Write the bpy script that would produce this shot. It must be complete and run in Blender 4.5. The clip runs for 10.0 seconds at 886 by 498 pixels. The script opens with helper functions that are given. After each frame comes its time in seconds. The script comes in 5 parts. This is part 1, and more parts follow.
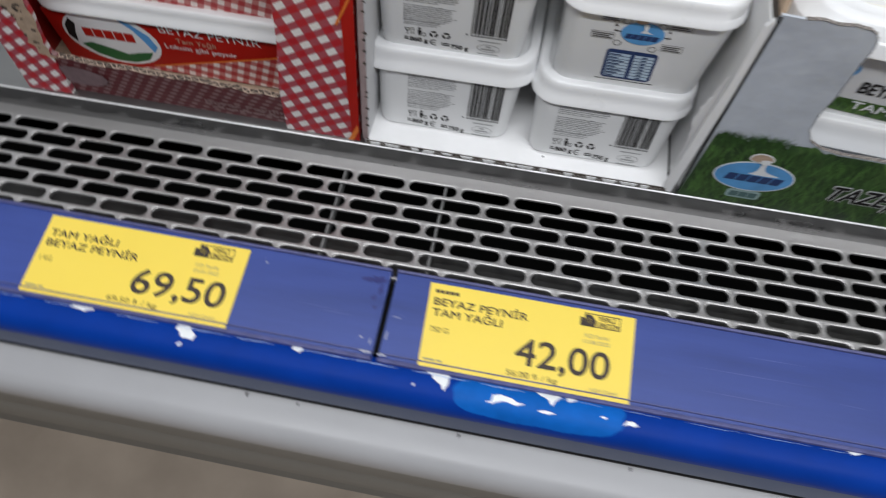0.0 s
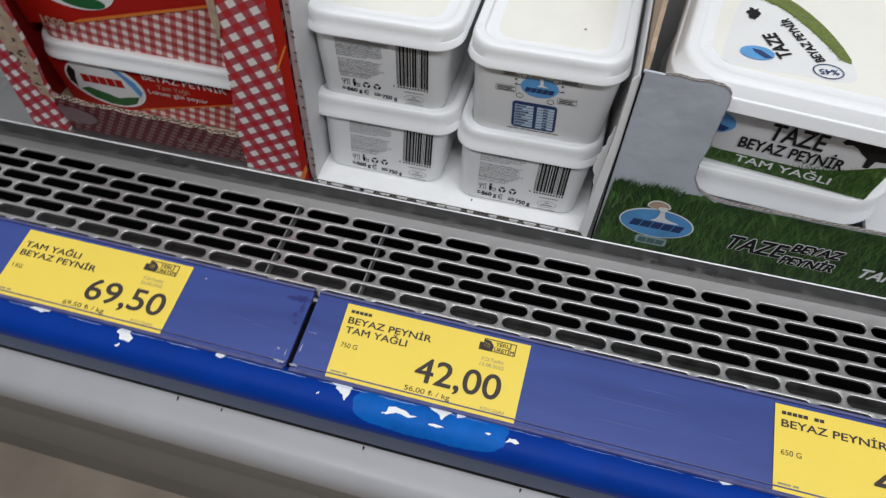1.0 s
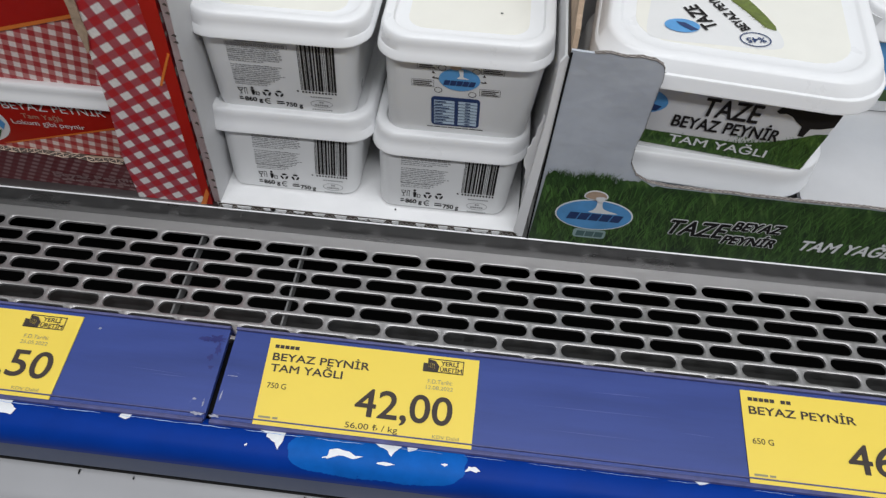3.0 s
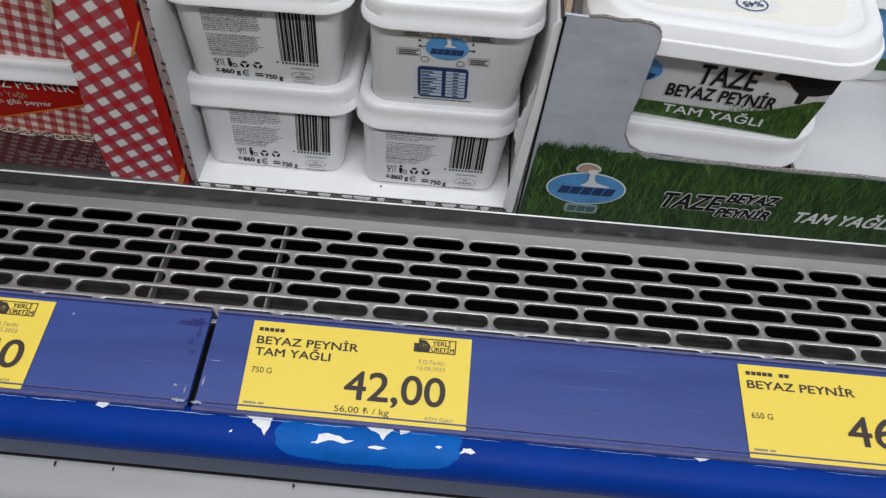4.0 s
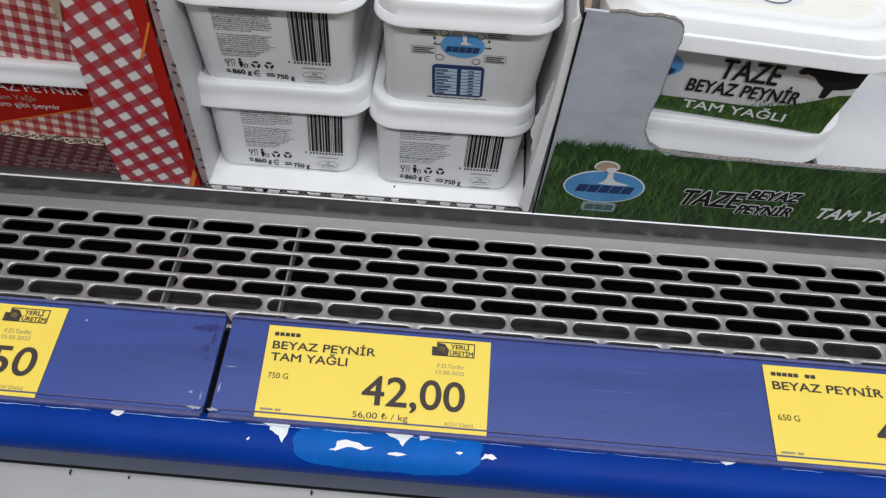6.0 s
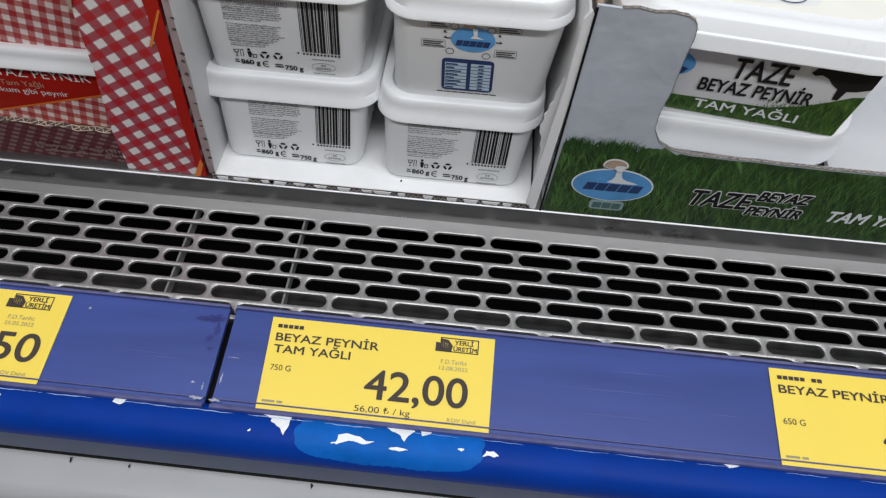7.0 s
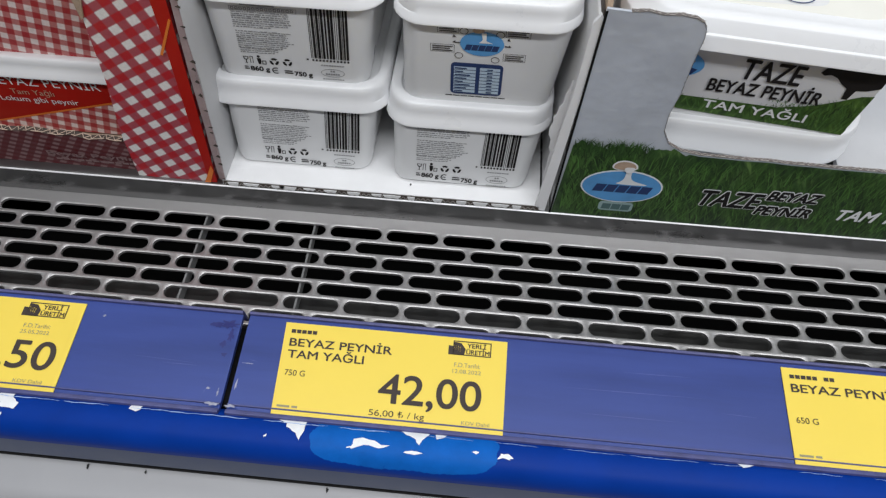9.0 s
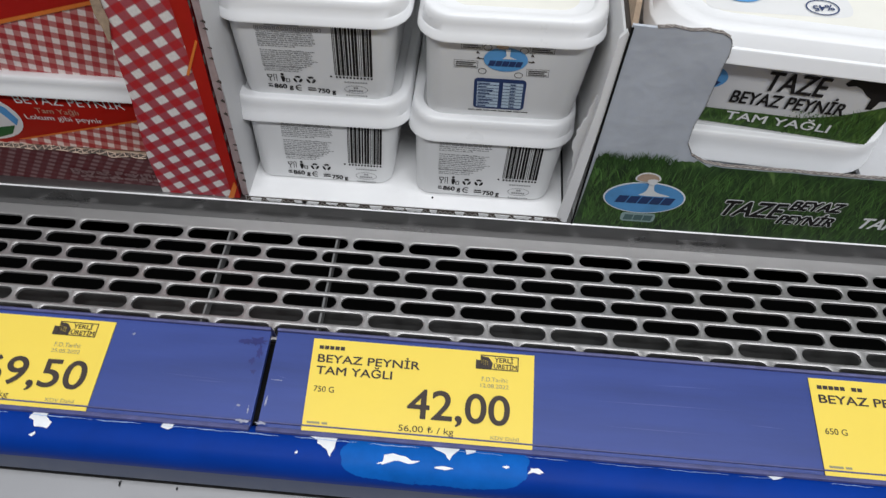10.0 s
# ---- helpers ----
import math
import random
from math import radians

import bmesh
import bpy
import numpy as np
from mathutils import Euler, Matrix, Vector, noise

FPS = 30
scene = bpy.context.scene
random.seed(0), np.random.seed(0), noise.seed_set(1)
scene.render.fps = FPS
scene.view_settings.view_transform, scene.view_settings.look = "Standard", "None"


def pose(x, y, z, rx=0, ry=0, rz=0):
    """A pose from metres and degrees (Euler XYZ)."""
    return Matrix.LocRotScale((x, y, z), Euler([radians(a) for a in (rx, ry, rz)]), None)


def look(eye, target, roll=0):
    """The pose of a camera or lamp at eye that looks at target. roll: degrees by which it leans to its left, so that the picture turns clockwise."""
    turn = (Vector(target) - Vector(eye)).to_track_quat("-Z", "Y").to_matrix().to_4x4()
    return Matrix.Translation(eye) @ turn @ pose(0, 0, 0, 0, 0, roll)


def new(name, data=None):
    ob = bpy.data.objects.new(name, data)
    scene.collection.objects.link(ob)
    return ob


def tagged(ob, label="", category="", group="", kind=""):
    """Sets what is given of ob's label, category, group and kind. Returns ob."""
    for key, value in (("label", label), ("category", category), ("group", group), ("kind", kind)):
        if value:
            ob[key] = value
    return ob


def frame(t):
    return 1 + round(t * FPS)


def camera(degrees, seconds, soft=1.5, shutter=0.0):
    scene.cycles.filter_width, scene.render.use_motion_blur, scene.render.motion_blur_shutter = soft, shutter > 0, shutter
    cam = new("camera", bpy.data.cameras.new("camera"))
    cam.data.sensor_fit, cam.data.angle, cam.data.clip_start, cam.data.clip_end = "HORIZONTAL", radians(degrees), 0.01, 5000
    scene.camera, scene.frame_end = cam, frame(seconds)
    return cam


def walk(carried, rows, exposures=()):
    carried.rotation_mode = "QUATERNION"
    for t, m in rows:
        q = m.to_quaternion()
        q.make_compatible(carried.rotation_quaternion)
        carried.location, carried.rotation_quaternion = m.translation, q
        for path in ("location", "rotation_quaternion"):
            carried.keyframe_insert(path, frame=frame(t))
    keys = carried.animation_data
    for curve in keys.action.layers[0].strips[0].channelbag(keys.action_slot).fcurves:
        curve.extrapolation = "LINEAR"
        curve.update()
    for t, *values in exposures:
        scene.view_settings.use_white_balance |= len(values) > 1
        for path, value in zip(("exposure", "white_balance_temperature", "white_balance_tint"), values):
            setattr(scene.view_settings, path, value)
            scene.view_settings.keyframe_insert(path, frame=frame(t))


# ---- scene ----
cam = camera(65.41, 10.0, soft=1.25, shutter=0.5)
PATH = [
    (0, 0.03446, 0.06903, 0.82812, 29.613, -0.465, 11.028),
    (0.1, 0.04735, 0.06011, 0.82699, 30.473, -1.510, 12.687),
    (0.2, 0.06624, 0.05704, 0.82795, 31.036, -3.009, 15.030),
    (0.3, 0.08396, 0.05709, 0.83206, 32.290, -2.322, 16.017),
    (0.4, 0.09258, 0.05296, 0.83225, 33.898, -2.107, 15.934),
    (0.5, 0.10550, 0.05533, 0.83513, 34.533, -0.830, 16.378),
    (1, 0.10781, 0.04707, 0.84188, 35.995, 1.173, 15.530),
    (1.5, 0.09984, 0.04998, 0.83244, 37.057, -0.371, 11.388),
    (2, 0.09122, 0.05118, 0.82394, 35.981, -0.171, 11.285),
    (2.5, 0.09686, 0.05873, 0.82064, 37.549, -0.358, 8.836),
    (4, 0.09137, 0.06679, 0.80331, 35.976, -1.821, 4.853),
    (4.5, 0.08742, 0.06942, 0.80268, 35.938, -1.271, 4.465),
    (5, 0.08709, 0.07050, 0.80039, 35.789, -1.359, 4.471),
    (5.5, 0.08593, 0.07213, 0.80131, 35.665, -1.035, 4.308),
    (7, 0.08514, 0.07216, 0.79825, 35.341, -1.507, 5.803),
    (7.5, 0.08139, 0.06843, 0.80041, 35.530, -1.609, 6.132),
    (8, 0.08224, 0.06813, 0.79970, 35.509, -1.487, 6.113),
    (8.5, 0.08207, 0.06963, 0.80008, 35.625, -1.277, 5.960),
    (9, 0.08125, 0.07289, 0.80065, 35.225, -0.897, 5.360),
    (9.5, 0.07903, 0.07276, 0.80058, 35.064, -0.442, 5.554),
    (10, 0.07179, 0.07648, 0.80574, 35.229, -0.118, 5.019),
]
walk(cam, [(t, pose(x, y, z, rx, ry, rz)) for t, x, y, z, rx, ry, rz in PATH],
     exposures=[(0, -0.05), (0.5, -0.03), (1, -0.2), (1.5, -0.27), (2, -0.29), (2.5, -0.24), (4, -0.21), (4.5, -0.18), (5, -0.14), (5.5, -0.09), (7, -0.10), (10, -0.09)])

# ---- world and lamps ----
world = bpy.data.worlds.new("store")
scene.world = world
world.use_nodes = True
world.node_tree.nodes["Background"].inputs[0].default_value = (0.85, 0.93, 1.0, 1)
world.node_tree.nodes["Background"].inputs[1].default_value = 0.04


def area_lamp(name, eye, target, w, h, watts, colour=(0.94, 0.965, 1.0)):
    lamp = bpy.data.lights.new(name, "AREA")
    lamp.shape, lamp.size, lamp.size_y, lamp.energy, lamp.color = "RECTANGLE", w, h, watts, colour
    ob = new(name, lamp)
    ob.matrix_world = look(eye, target)
    return tagged(ob, "unseen white strip lamp overhead in the store", "lamp")


area_lamp("ceiling_lamp", (0.7, 0.20, 2.75), (0.7, 0.20, 0.0), 3.6, 0.20, 13)
area_lamp("ceiling_lamp", (0.7, -1.0, 2.75), (0.7, -1.0, 0.0), 3.6, 0.20, 66)
# unseen strip in the cabinet top, added to light the tubs from above
area_lamp("unseen_canopy_lamp", (0.05, 0.30, 1.85), (0.05, 0.36, 0.0), 1.7, 0.06, 4, (0.95, 0.98, 1.0))

# ---- materials ----


def material(name, colour, rough=0.5, metal=0.0, vary=0.08, scale=60.0, bump=0.0, bump_scale=400.0, coat=0.0,
             stretch=(1, 1, 1), spec=0.5, island=0.0):
    m = bpy.data.materials.new(name)
    m.use_nodes = True
    nt = m.node_tree
    p = nt.nodes["Principled BSDF"]
    p.inputs["Roughness"].default_value = rough
    p.inputs["Metallic"].default_value = metal
    p.inputs["Specular IOR Level"].default_value = spec
    p.inputs["Coat Weight"].default_value = coat
    p.inputs["Coat Roughness"].default_value = 0.12
    co = nt.nodes.new("ShaderNodeTexCoord")
    mp = nt.nodes.new("ShaderNodeMapping")
    mp.inputs["Scale"].default_value = stretch
    nt.links.new(co.outputs["Object"], mp.inputs["Vector"])
    n1 = nt.nodes.new("ShaderNodeTexNoise")
    n1.inputs["Scale"].default_value, n1.inputs["Detail"].default_value = scale, 6
    n1.inputs["Roughness"].default_value = 0.6
    nt.links.new(mp.outputs["Vector"], n1.inputs["Vector"])
    hsv = nt.nodes.new("ShaderNodeHueSaturation")
    hsv.inputs["Color"].default_value = (*colour, 1)
    rng = nt.nodes.new("ShaderNodeMapRange")
    rng.inputs["To Min"].default_value, rng.inputs["To Max"].default_value = 1 - vary * 1.6, 1 + vary * 1.6
    nt.links.new(n1.outputs["Fac"], rng.inputs["Value"])
    value = rng.outputs["Result"]
    if island:
        geo = nt.nodes.new("ShaderNodeNewGeometry")
        r2 = nt.nodes.new("ShaderNodeMapRange")
        r2.inputs["To Min"].default_value, r2.inputs["To Max"].default_value = 1 - island, 1 + island
        nt.links.new(geo.outputs["Random Per Island"], r2.inputs["Value"])
        mul = nt.nodes.new("ShaderNodeMath")
        mul.operation = "MULTIPLY"
        nt.links.new(value, mul.inputs[0])
        nt.links.new(r2.outputs["Result"], mul.inputs[1])
        value = mul.outputs[0]
    nt.links.new(value, hsv.inputs["Value"])
    nt.links.new(hsv.outputs["Color"], p.inputs["Base Color"])
    rr = nt.nodes.new("ShaderNodeMapRange")
    rr.inputs["To Min"].default_value, rr.inputs["To Max"].default_value = max(0.03, rough - 0.12), min(1, rough + 0.12)
    nt.links.new(n1.outputs["Fac"], rr.inputs["Value"])
    nt.links.new(rr.outputs["Result"], p.inputs["Roughness"])
    if bump:
        n2 = nt.nodes.new("ShaderNodeTexNoise")
        n2.inputs["Scale"].default_value, n2.inputs["Detail"].default_value = bump_scale, 4
        nt.links.new(mp.outputs["Vector"], n2.inputs["Vector"])
        b = nt.nodes.new("ShaderNodeBump")
        b.inputs["Strength"].default_value, b.inputs["Distance"].default_value = bump, 0.001
        nt.links.new(n2.outputs["Fac"], b.inputs["Height"])
        nt.links.new(b.outputs["Normal"], p.inputs["Normal"])
    return m


def gingham(name, a, b, origin, white, mid, deep, rough=0.45):
    """A printed check in the x-z plane: white squares at origin + i a + j b, the mixed tone where one stripe crosses, deep red between."""
    m = material(name, mid, rough, vary=0.1, scale=90, bump=0.05)
    nt = m.node_tree
    p = nt.nodes["Principled BSDF"]
    co = nt.nodes.new("ShaderNodeTexCoord")
    det = a[0] * b[1] - a[1] * b[0]
    stripes = []
    for ax, az in ((b[1] / det, -b[0] / det), (-a[1] / det, a[0] / det)):
        dot = nt.nodes.new("ShaderNodeVectorMath")
        dot.operation = "DOT_PRODUCT"
        dot.inputs[1].default_value = (2 * math.pi * ax, 0, 2 * math.pi * az)
        nt.links.new(co.outputs["Object"], dot.inputs[0])
        shift = nt.nodes.new("ShaderNodeMath")
        shift.operation = "SUBTRACT"
        shift.inputs[1].default_value = 2 * math.pi * (ax * origin[0] + az * origin[1])
        nt.links.new(dot.outputs["Value"], shift.inputs[0])
        cs = nt.nodes.new("ShaderNodeMath")
        cs.operation = "COSINE"
        nt.links.new(shift.outputs[0], cs.inputs[0])
        mr = nt.nodes.new("ShaderNodeMapRange")
        mr.inputs["From Min"].default_value, mr.inputs["From Max"].default_value = -0.22, 0.22
        nt.links.new(cs.outputs[0], mr.inputs["Value"])
        stripes.append(mr.outputs["Result"])
    add = nt.nodes.new("ShaderNodeMath")
    add.operation = "ADD"
    nt.links.new(stripes[0], add.inputs[0])
    nt.links.new(stripes[1], add.inputs[1])
    half = nt.nodes.new("ShaderNodeMath")
    half.operation = "MULTIPLY"
    half.inputs[1].default_value = 0.5
    nt.links.new(add.outputs[0], half.inputs[0])
    ramp = nt.nodes.new("ShaderNodeValToRGB")
    e = ramp.color_ramp.elements
    e[0].position, e[0].color = 0.0, (*deep, 1)
    e[1].position, e[1].color = 1.0, (*white, 1)
    e.new(0.5).color = (*mid, 1)
    nt.links.new(half.outputs[0], ramp.inputs["Fac"])
    grain = nt.nodes.new("ShaderNodeTexNoise")
    grain.inputs["Scale"].default_value, grain.inputs["Detail"].default_value = 700, 3
    nt.links.new(co.outputs["Object"], grain.inputs["Vector"])
    worn = nt.nodes.new("ShaderNodeMapRange")
    worn.inputs["To Min"].default_value, worn.inputs["To Max"].default_value = 0.82, 1.18
    nt.links.new(grain.outputs["Fac"], worn.inputs["Value"])
    hsv = nt.nodes.new("ShaderNodeHueSaturation")
    nt.links.new(ramp.outputs["Color"], hsv.inputs["Color"])
    nt.links.new(worn.outputs["Result"], hsv.inputs["Value"])
    nt.links.new(hsv.outputs["Color"], p.inputs["Base Color"])
    return m


STEEL = material("brushed_steel", (0.425, 0.413, 0.41), 0.40, 0.75, vary=0.10, scale=40, bump=0.06, bump_scale=220, stretch=(0.15, 1, 1))
STEEL_LIP = material("dull_steel", (0.27, 0.27, 0.27), 0.30, 0.92, vary=0.12, scale=50, bump=0.05, bump_scale=160, stretch=(0.4, 1, 1))
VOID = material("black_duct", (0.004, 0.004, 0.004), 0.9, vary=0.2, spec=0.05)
DUCT = material("near_black_sheet", (0.011, 0.0105, 0.010), 0.5, vary=0.6, scale=120)
BUMPER = material("gloss_blue_paint", (0.0005, 0.034, 0.27), 0.5, vary=0.16, scale=35, bump=0.03, bump_scale=160, spec=0.10)
BLUE_LIGHT = material("older_light_blue_paint", (0.003, 0.105, 0.44), 0.5, vary=0.28, scale=60, bump=0.03, bump_scale=160, spec=0.10)
CHIP = material("chipped_white_primer", (0.82, 0.84, 0.86), 0.55, vary=0.08, scale=300, bump=0.3, bump_scale=900)
RAIL = material("violet_blue_plastic", (0.034, 0.061, 0.255), 0.34, vary=0.34, scale=48, bump=0.05, bump_scale=70, coat=0.0, spec=0.40, stretch=(0.12, 1, 1))
RAIL_EDGE = material("worn_clear_plastic_edge", (0.085, 0.09, 0.22), 0.42, vary=0.35, scale=150, coat=0.0, spec=0.3)
TAPE = material("dark_blue_smear", (0.016, 0.022, 0.155), 0.32, vary=0.2, scale=90)
YELLOW = material("yellow_label_paper", (0.88, 0.66, 0.085), 0.42, vary=0.03, scale=30, coat=0.3)
INK = material("dark_print", (0.014, 0.012, 0.012), 0.6, vary=0.2, spec=0.2)
TAG_INK = material("brown_black_print", (0.050, 0.038, 0.034), 0.55, vary=0.15, spec=0.3)
INK_GREY = material("grey_print", (0.30, 0.27, 0.16), 0.5, vary=0.15)
TEXT_GREY = material("fine_grey_print", (0.27, 0.27, 0.275), 0.5, vary=0.3, scale=900)
LOWPAINT = material("dull_warm_grey_paint", (0.16, 0.155, 0.142), 0.45, vary=0.15, scale=40)
SCRATCH = material("pale_scratch", (0.095, 0.12, 0.36), 0.4, vary=0.2)
SCUFF = material("pale_grey_scuff", (0.34, 0.35, 0.44), 0.6, vary=0.4, scale=500)
BRACKET = material("dull_bracket_steel", (0.17, 0.17, 0.17), 0.5, vary=0.3, scale=200)
PAINT = material("light_grey_paint", (0.35, 0.35, 0.363), 0.38, vary=0.05, scale=25, bump=0.03, bump_scale=90)
TRIM = material("slate_grey_plastic", (0.056, 0.078, 0.150), 0.4, vary=0.12, scale=60)
# black of the seal, also painted where gaps are only in shade
RUBBER_AND_SHADE = material("black_rubber_and_shade", (0.010, 0.010, 0.010), 0.8, vary=0.3, spec=0.15)
PLASTIC = material("white_plastic", (0.755, 0.76, 0.765), 0.32, vary=0.025, scale=30, bump=0.015, bump_scale=150)
LIDPLASTIC = material("creamy_white_lid_plastic", (0.86, 0.865, 0.875), 0.31, vary=0.02, scale=40)
PANEL = material("creamy_white_film", (0.84, 0.825, 0.755), 0.36, vary=0.03, scale=60)
LABELWHITE = material("grey_white_label", (0.70, 0.70, 0.71), 0.4, vary=0.04)
CARD_WHITE = material("white_carton", (0.85, 0.85, 0.855), 0.6, vary=0.05, scale=40, bump=0.1, bump_scale=250)
CARD_GREY = material("grey_printed_carton", (0.50, 0.535, 0.59), 0.34, vary=0.16, scale=30, bump=0.6, bump_scale=26)
for node in CARD_GREY.node_tree.nodes:
    if node.type == "BUMP":
        node.inputs["Distance"].default_value = 0.004
CARD_INSIDE = material("pale_grey_carton_inside", (0.60, 0.60, 0.61), 0.6, vary=0.06, scale=35, bump=0.08)
CARD_BROWN = material("brown_corrugated_board", (0.42, 0.31, 0.22), 0.85, vary=0.30, scale=180, bump=0.5, bump_scale=700)
# dark board: shade in flute hollows and in the carton gap, painted in
CARD_DARK = material("dark_hollow_and_gap_shade", (0.07, 0.055, 0.045), 0.9, vary=0.3)
CARD_EDGE = material("grey_cut_board_edge", (0.15, 0.13, 0.12), 0.85, vary=0.3, scale=250, bump=0.4, bump_scale=800)
CARD_EDGE2 = material("pale_board_flute", (0.40, 0.37, 0.345), 0.85, vary=0.3, scale=400)
CARD_TAN = material("tan_board_flute", (0.44, 0.33, 0.26), 0.85, vary=0.35, scale=400)
CARD_PINK = material("pinkish_board_edge", (0.36, 0.27, 0.27), 0.8, vary=0.25, scale=120)
RED = material("gloss_red_print", (0.42, 0.012, 0.007), 0.42, vary=0.12, scale=50, spec=0.22)
RED_DEEP = material("deep_red_print", (0.28, 0.010, 0.009), 0.4, vary=0.12, scale=70)
PALE_RED = material("pale_dusky_print", (0.26, 0.16, 0.16), 0.5, vary=0.2, scale=300)
ORANGE = material("orange_stripe", (0.75, 0.20, 0.03), 0.4, vary=0.1)
CHECK_BIG = gingham("large_check_print", (0.00293, -0.00739), (0.00961, 0.00540), (-0.0666, 0.5929), (0.80, 0.77, 0.75), (0.40, 0.075, 0.098), (0.47, 0.014, 0.024))
CHECK_SMALL = gingham("small_check_print", (0.0068, -0.0013), (0.0022, 0.0066), (-0.12, 0.61), (0.84, 0.72, 0.69), (0.54, 0.19, 0.18), (0.42, 0.030, 0.035))
# darker copy of the check: shade below the window put into the print
CHECK_SHADED = gingham("shaded_check_print", (0.0064, -0.0016), (0.0026, 0.0036), (-0.12, 0.53), (0.24, 0.14, 0.14), (0.12, 0.026, 0.032), (0.11, 0.007, 0.010))
LIP_HIGHLIGHT = material("painted_lip_highlight", (0.80, 0.80, 0.81), 0.40, 0.3, vary=0.15, scale=120, stretch=(0.2, 1, 1))
LOGO_BLUE = material("sky_blue_print", (0.10, 0.33, 0.66), 0.4, vary=0.25, scale=60)
LOGO_NAVY = material("navy_print", (0.015, 0.04, 0.14), 0.4, vary=0.1)
LOGO_TEAL = material("pale_teal_print", (0.30, 0.42, 0.42), 0.4, vary=0.1)
DARK_TEAL = material("dark_teal_print", (0.075, 0.145, 0.145), 0.4, vary=0.1)
LOGO_WHITE = material("white_print", (0.82, 0.83, 0.84), 0.4, vary=0.03)
LOGO_GREEN = material("dark_green_print", (0.015, 0.13, 0.035), 0.4, vary=0.1)
TABLE_BLUE = material("pale_blue_print", (0.48, 0.60, 0.72), 0.4, vary=0.08)
FADED = material("faded_dusky_print", (0.20, 0.13, 0.14), 0.5, vary=0.3, scale=200)
ARC = material("olive_grass_print", (0.13, 0.17, 0.03), 0.45, vary=0.5, scale=400)
LIDLABEL = material("pale_lid_label", (0.77, 0.77, 0.765), 0.4, vary=0.03)
WORN_GLINT = material("worn_highlight_line", (0.36, 0.49, 0.78), 0.4, vary=0.2, scale=200)
CREAM = material("tan_print", (0.50, 0.36, 0.26), 0.5, vary=0.2, scale=300)


def grass_print(name, scale, dark, mid, light):
    """A printed lawn: two slanting sheaves of fine upright streaks over broad light and dark drifts."""
    m = material(name, mid, 0.42, vary=0.1, scale=60)
    nt = m.node_tree
    p = nt.nodes["Principled BSDF"]
    co = nt.nodes.new("ShaderNodeTexCoord")
    outs = []
    for degrees, size, thin in ((24, 1.0, 0.14), (-20, 1.35, 0.13), (4, 0.22, 0.6)):
        rot = nt.nodes.new("ShaderNodeVectorRotate")
        rot.rotation_type = "Y_AXIS"
        rot.inputs["Angle"].default_value = radians(degrees)
        nt.links.new(co.outputs["Object"], rot.inputs["Vector"])
        mp = nt.nodes.new("ShaderNodeMapping")
        mp.inputs["Scale"].default_value = (1, 1, thin)
        nt.links.new(rot.outputs["Vector"], mp.inputs["Vector"])
        n = nt.nodes.new("ShaderNodeTexNoise")
        n.inputs["Scale"].default_value, n.inputs["Detail"].default_value = scale * size, 3
        n.inputs["Distortion"].default_value = 0.6
        nt.links.new(mp.outputs["Vector"], n.inputs["Vector"])
        outs.append(n.outputs["Fac"])
    top = nt.nodes.new("ShaderNodeMath")
    top.operation = "MAXIMUM"
    nt.links.new(outs[0], top.inputs[0]), nt.links.new(outs[1], top.inputs[1])
    mix = nt.nodes.new("ShaderNodeMix")
    mix.inputs[0].default_value = 0.33
    nt.links.new(top.outputs[0], mix.inputs[2]), nt.links.new(outs[2], mix.inputs[3])
    ramp = nt.nodes.new("ShaderNodeValToRGB")
    e = ramp.color_ramp.elements
    e[0].position, e[0].color = 0.44, (*dark, 1)
    e[1].position, e[1].color = 0.74, (*light, 1)
    e.new(0.59).color = (*mid, 1)
    nt.links.new(mix.outputs[0], ramp.inputs["Fac"])
    nt.links.new(ramp.outputs["Color"], p.inputs["Base Color"])
    return m


GRASS_BASE = grass_print("grass_green_print", 420, (0.006, 0.024, 0.005), (0.036, 0.094, 0.019), (0.15, 0.26, 0.068))
GRASS_SMALL = grass_print("small_grass_print", 700, (0.020, 0.060, 0.008), (0.065, 0.150, 0.022), (0.20, 0.32, 0.08))
GRASS_TIP = material("dark_grass_print", (0.030, 0.080, 0.016), 0.42, vary=0.2, scale=200, island=0.6)
GRASS = material("grass_blade_print", (0.050, 0.120, 0.024), 0.42, vary=0.2, scale=200, island=0.8)
TILE = material("beige_floor_tile", (0.31, 0.255, 0.205), 0.4, vary=0.22, scale=9, bump=0.05, bump_scale=60)
GROUT = material("beige_grout", (0.40, 0.34, 0.29), 0.9, vary=0.2)
WALLPAINT = material("grey_wall_paint", (0.36, 0.36, 0.36), 0.7, vary=0.04, scale=6)
CEILPAINT = material("white_ceiling_paint", (0.78, 0.78, 0.77), 0.8, vary=0.03, scale=5)
LINER = material("white_cabinet_liner", (0.70, 0.72, 0.73), 0.4, vary=0.04, scale=10)

# ---- building helpers ----
LEAN = 0.065      # the stacked goods lean a little along the shelf


def thing(name, base, label, category, group="", kind=""):
    ob = new(name)
    ob.location = base
    ob.empty_display_size = 0.02
    return tagged(ob, label, category, group, kind)


FINE = {"fine_print", "date_lettering", "badge_strokes", "badge_lettering", "printed_unit_price", "printed_price", "table_print", "mark_print", "flute_edge", "table_field", "oval_stroke", "oval_lettering", "brand_bar"}


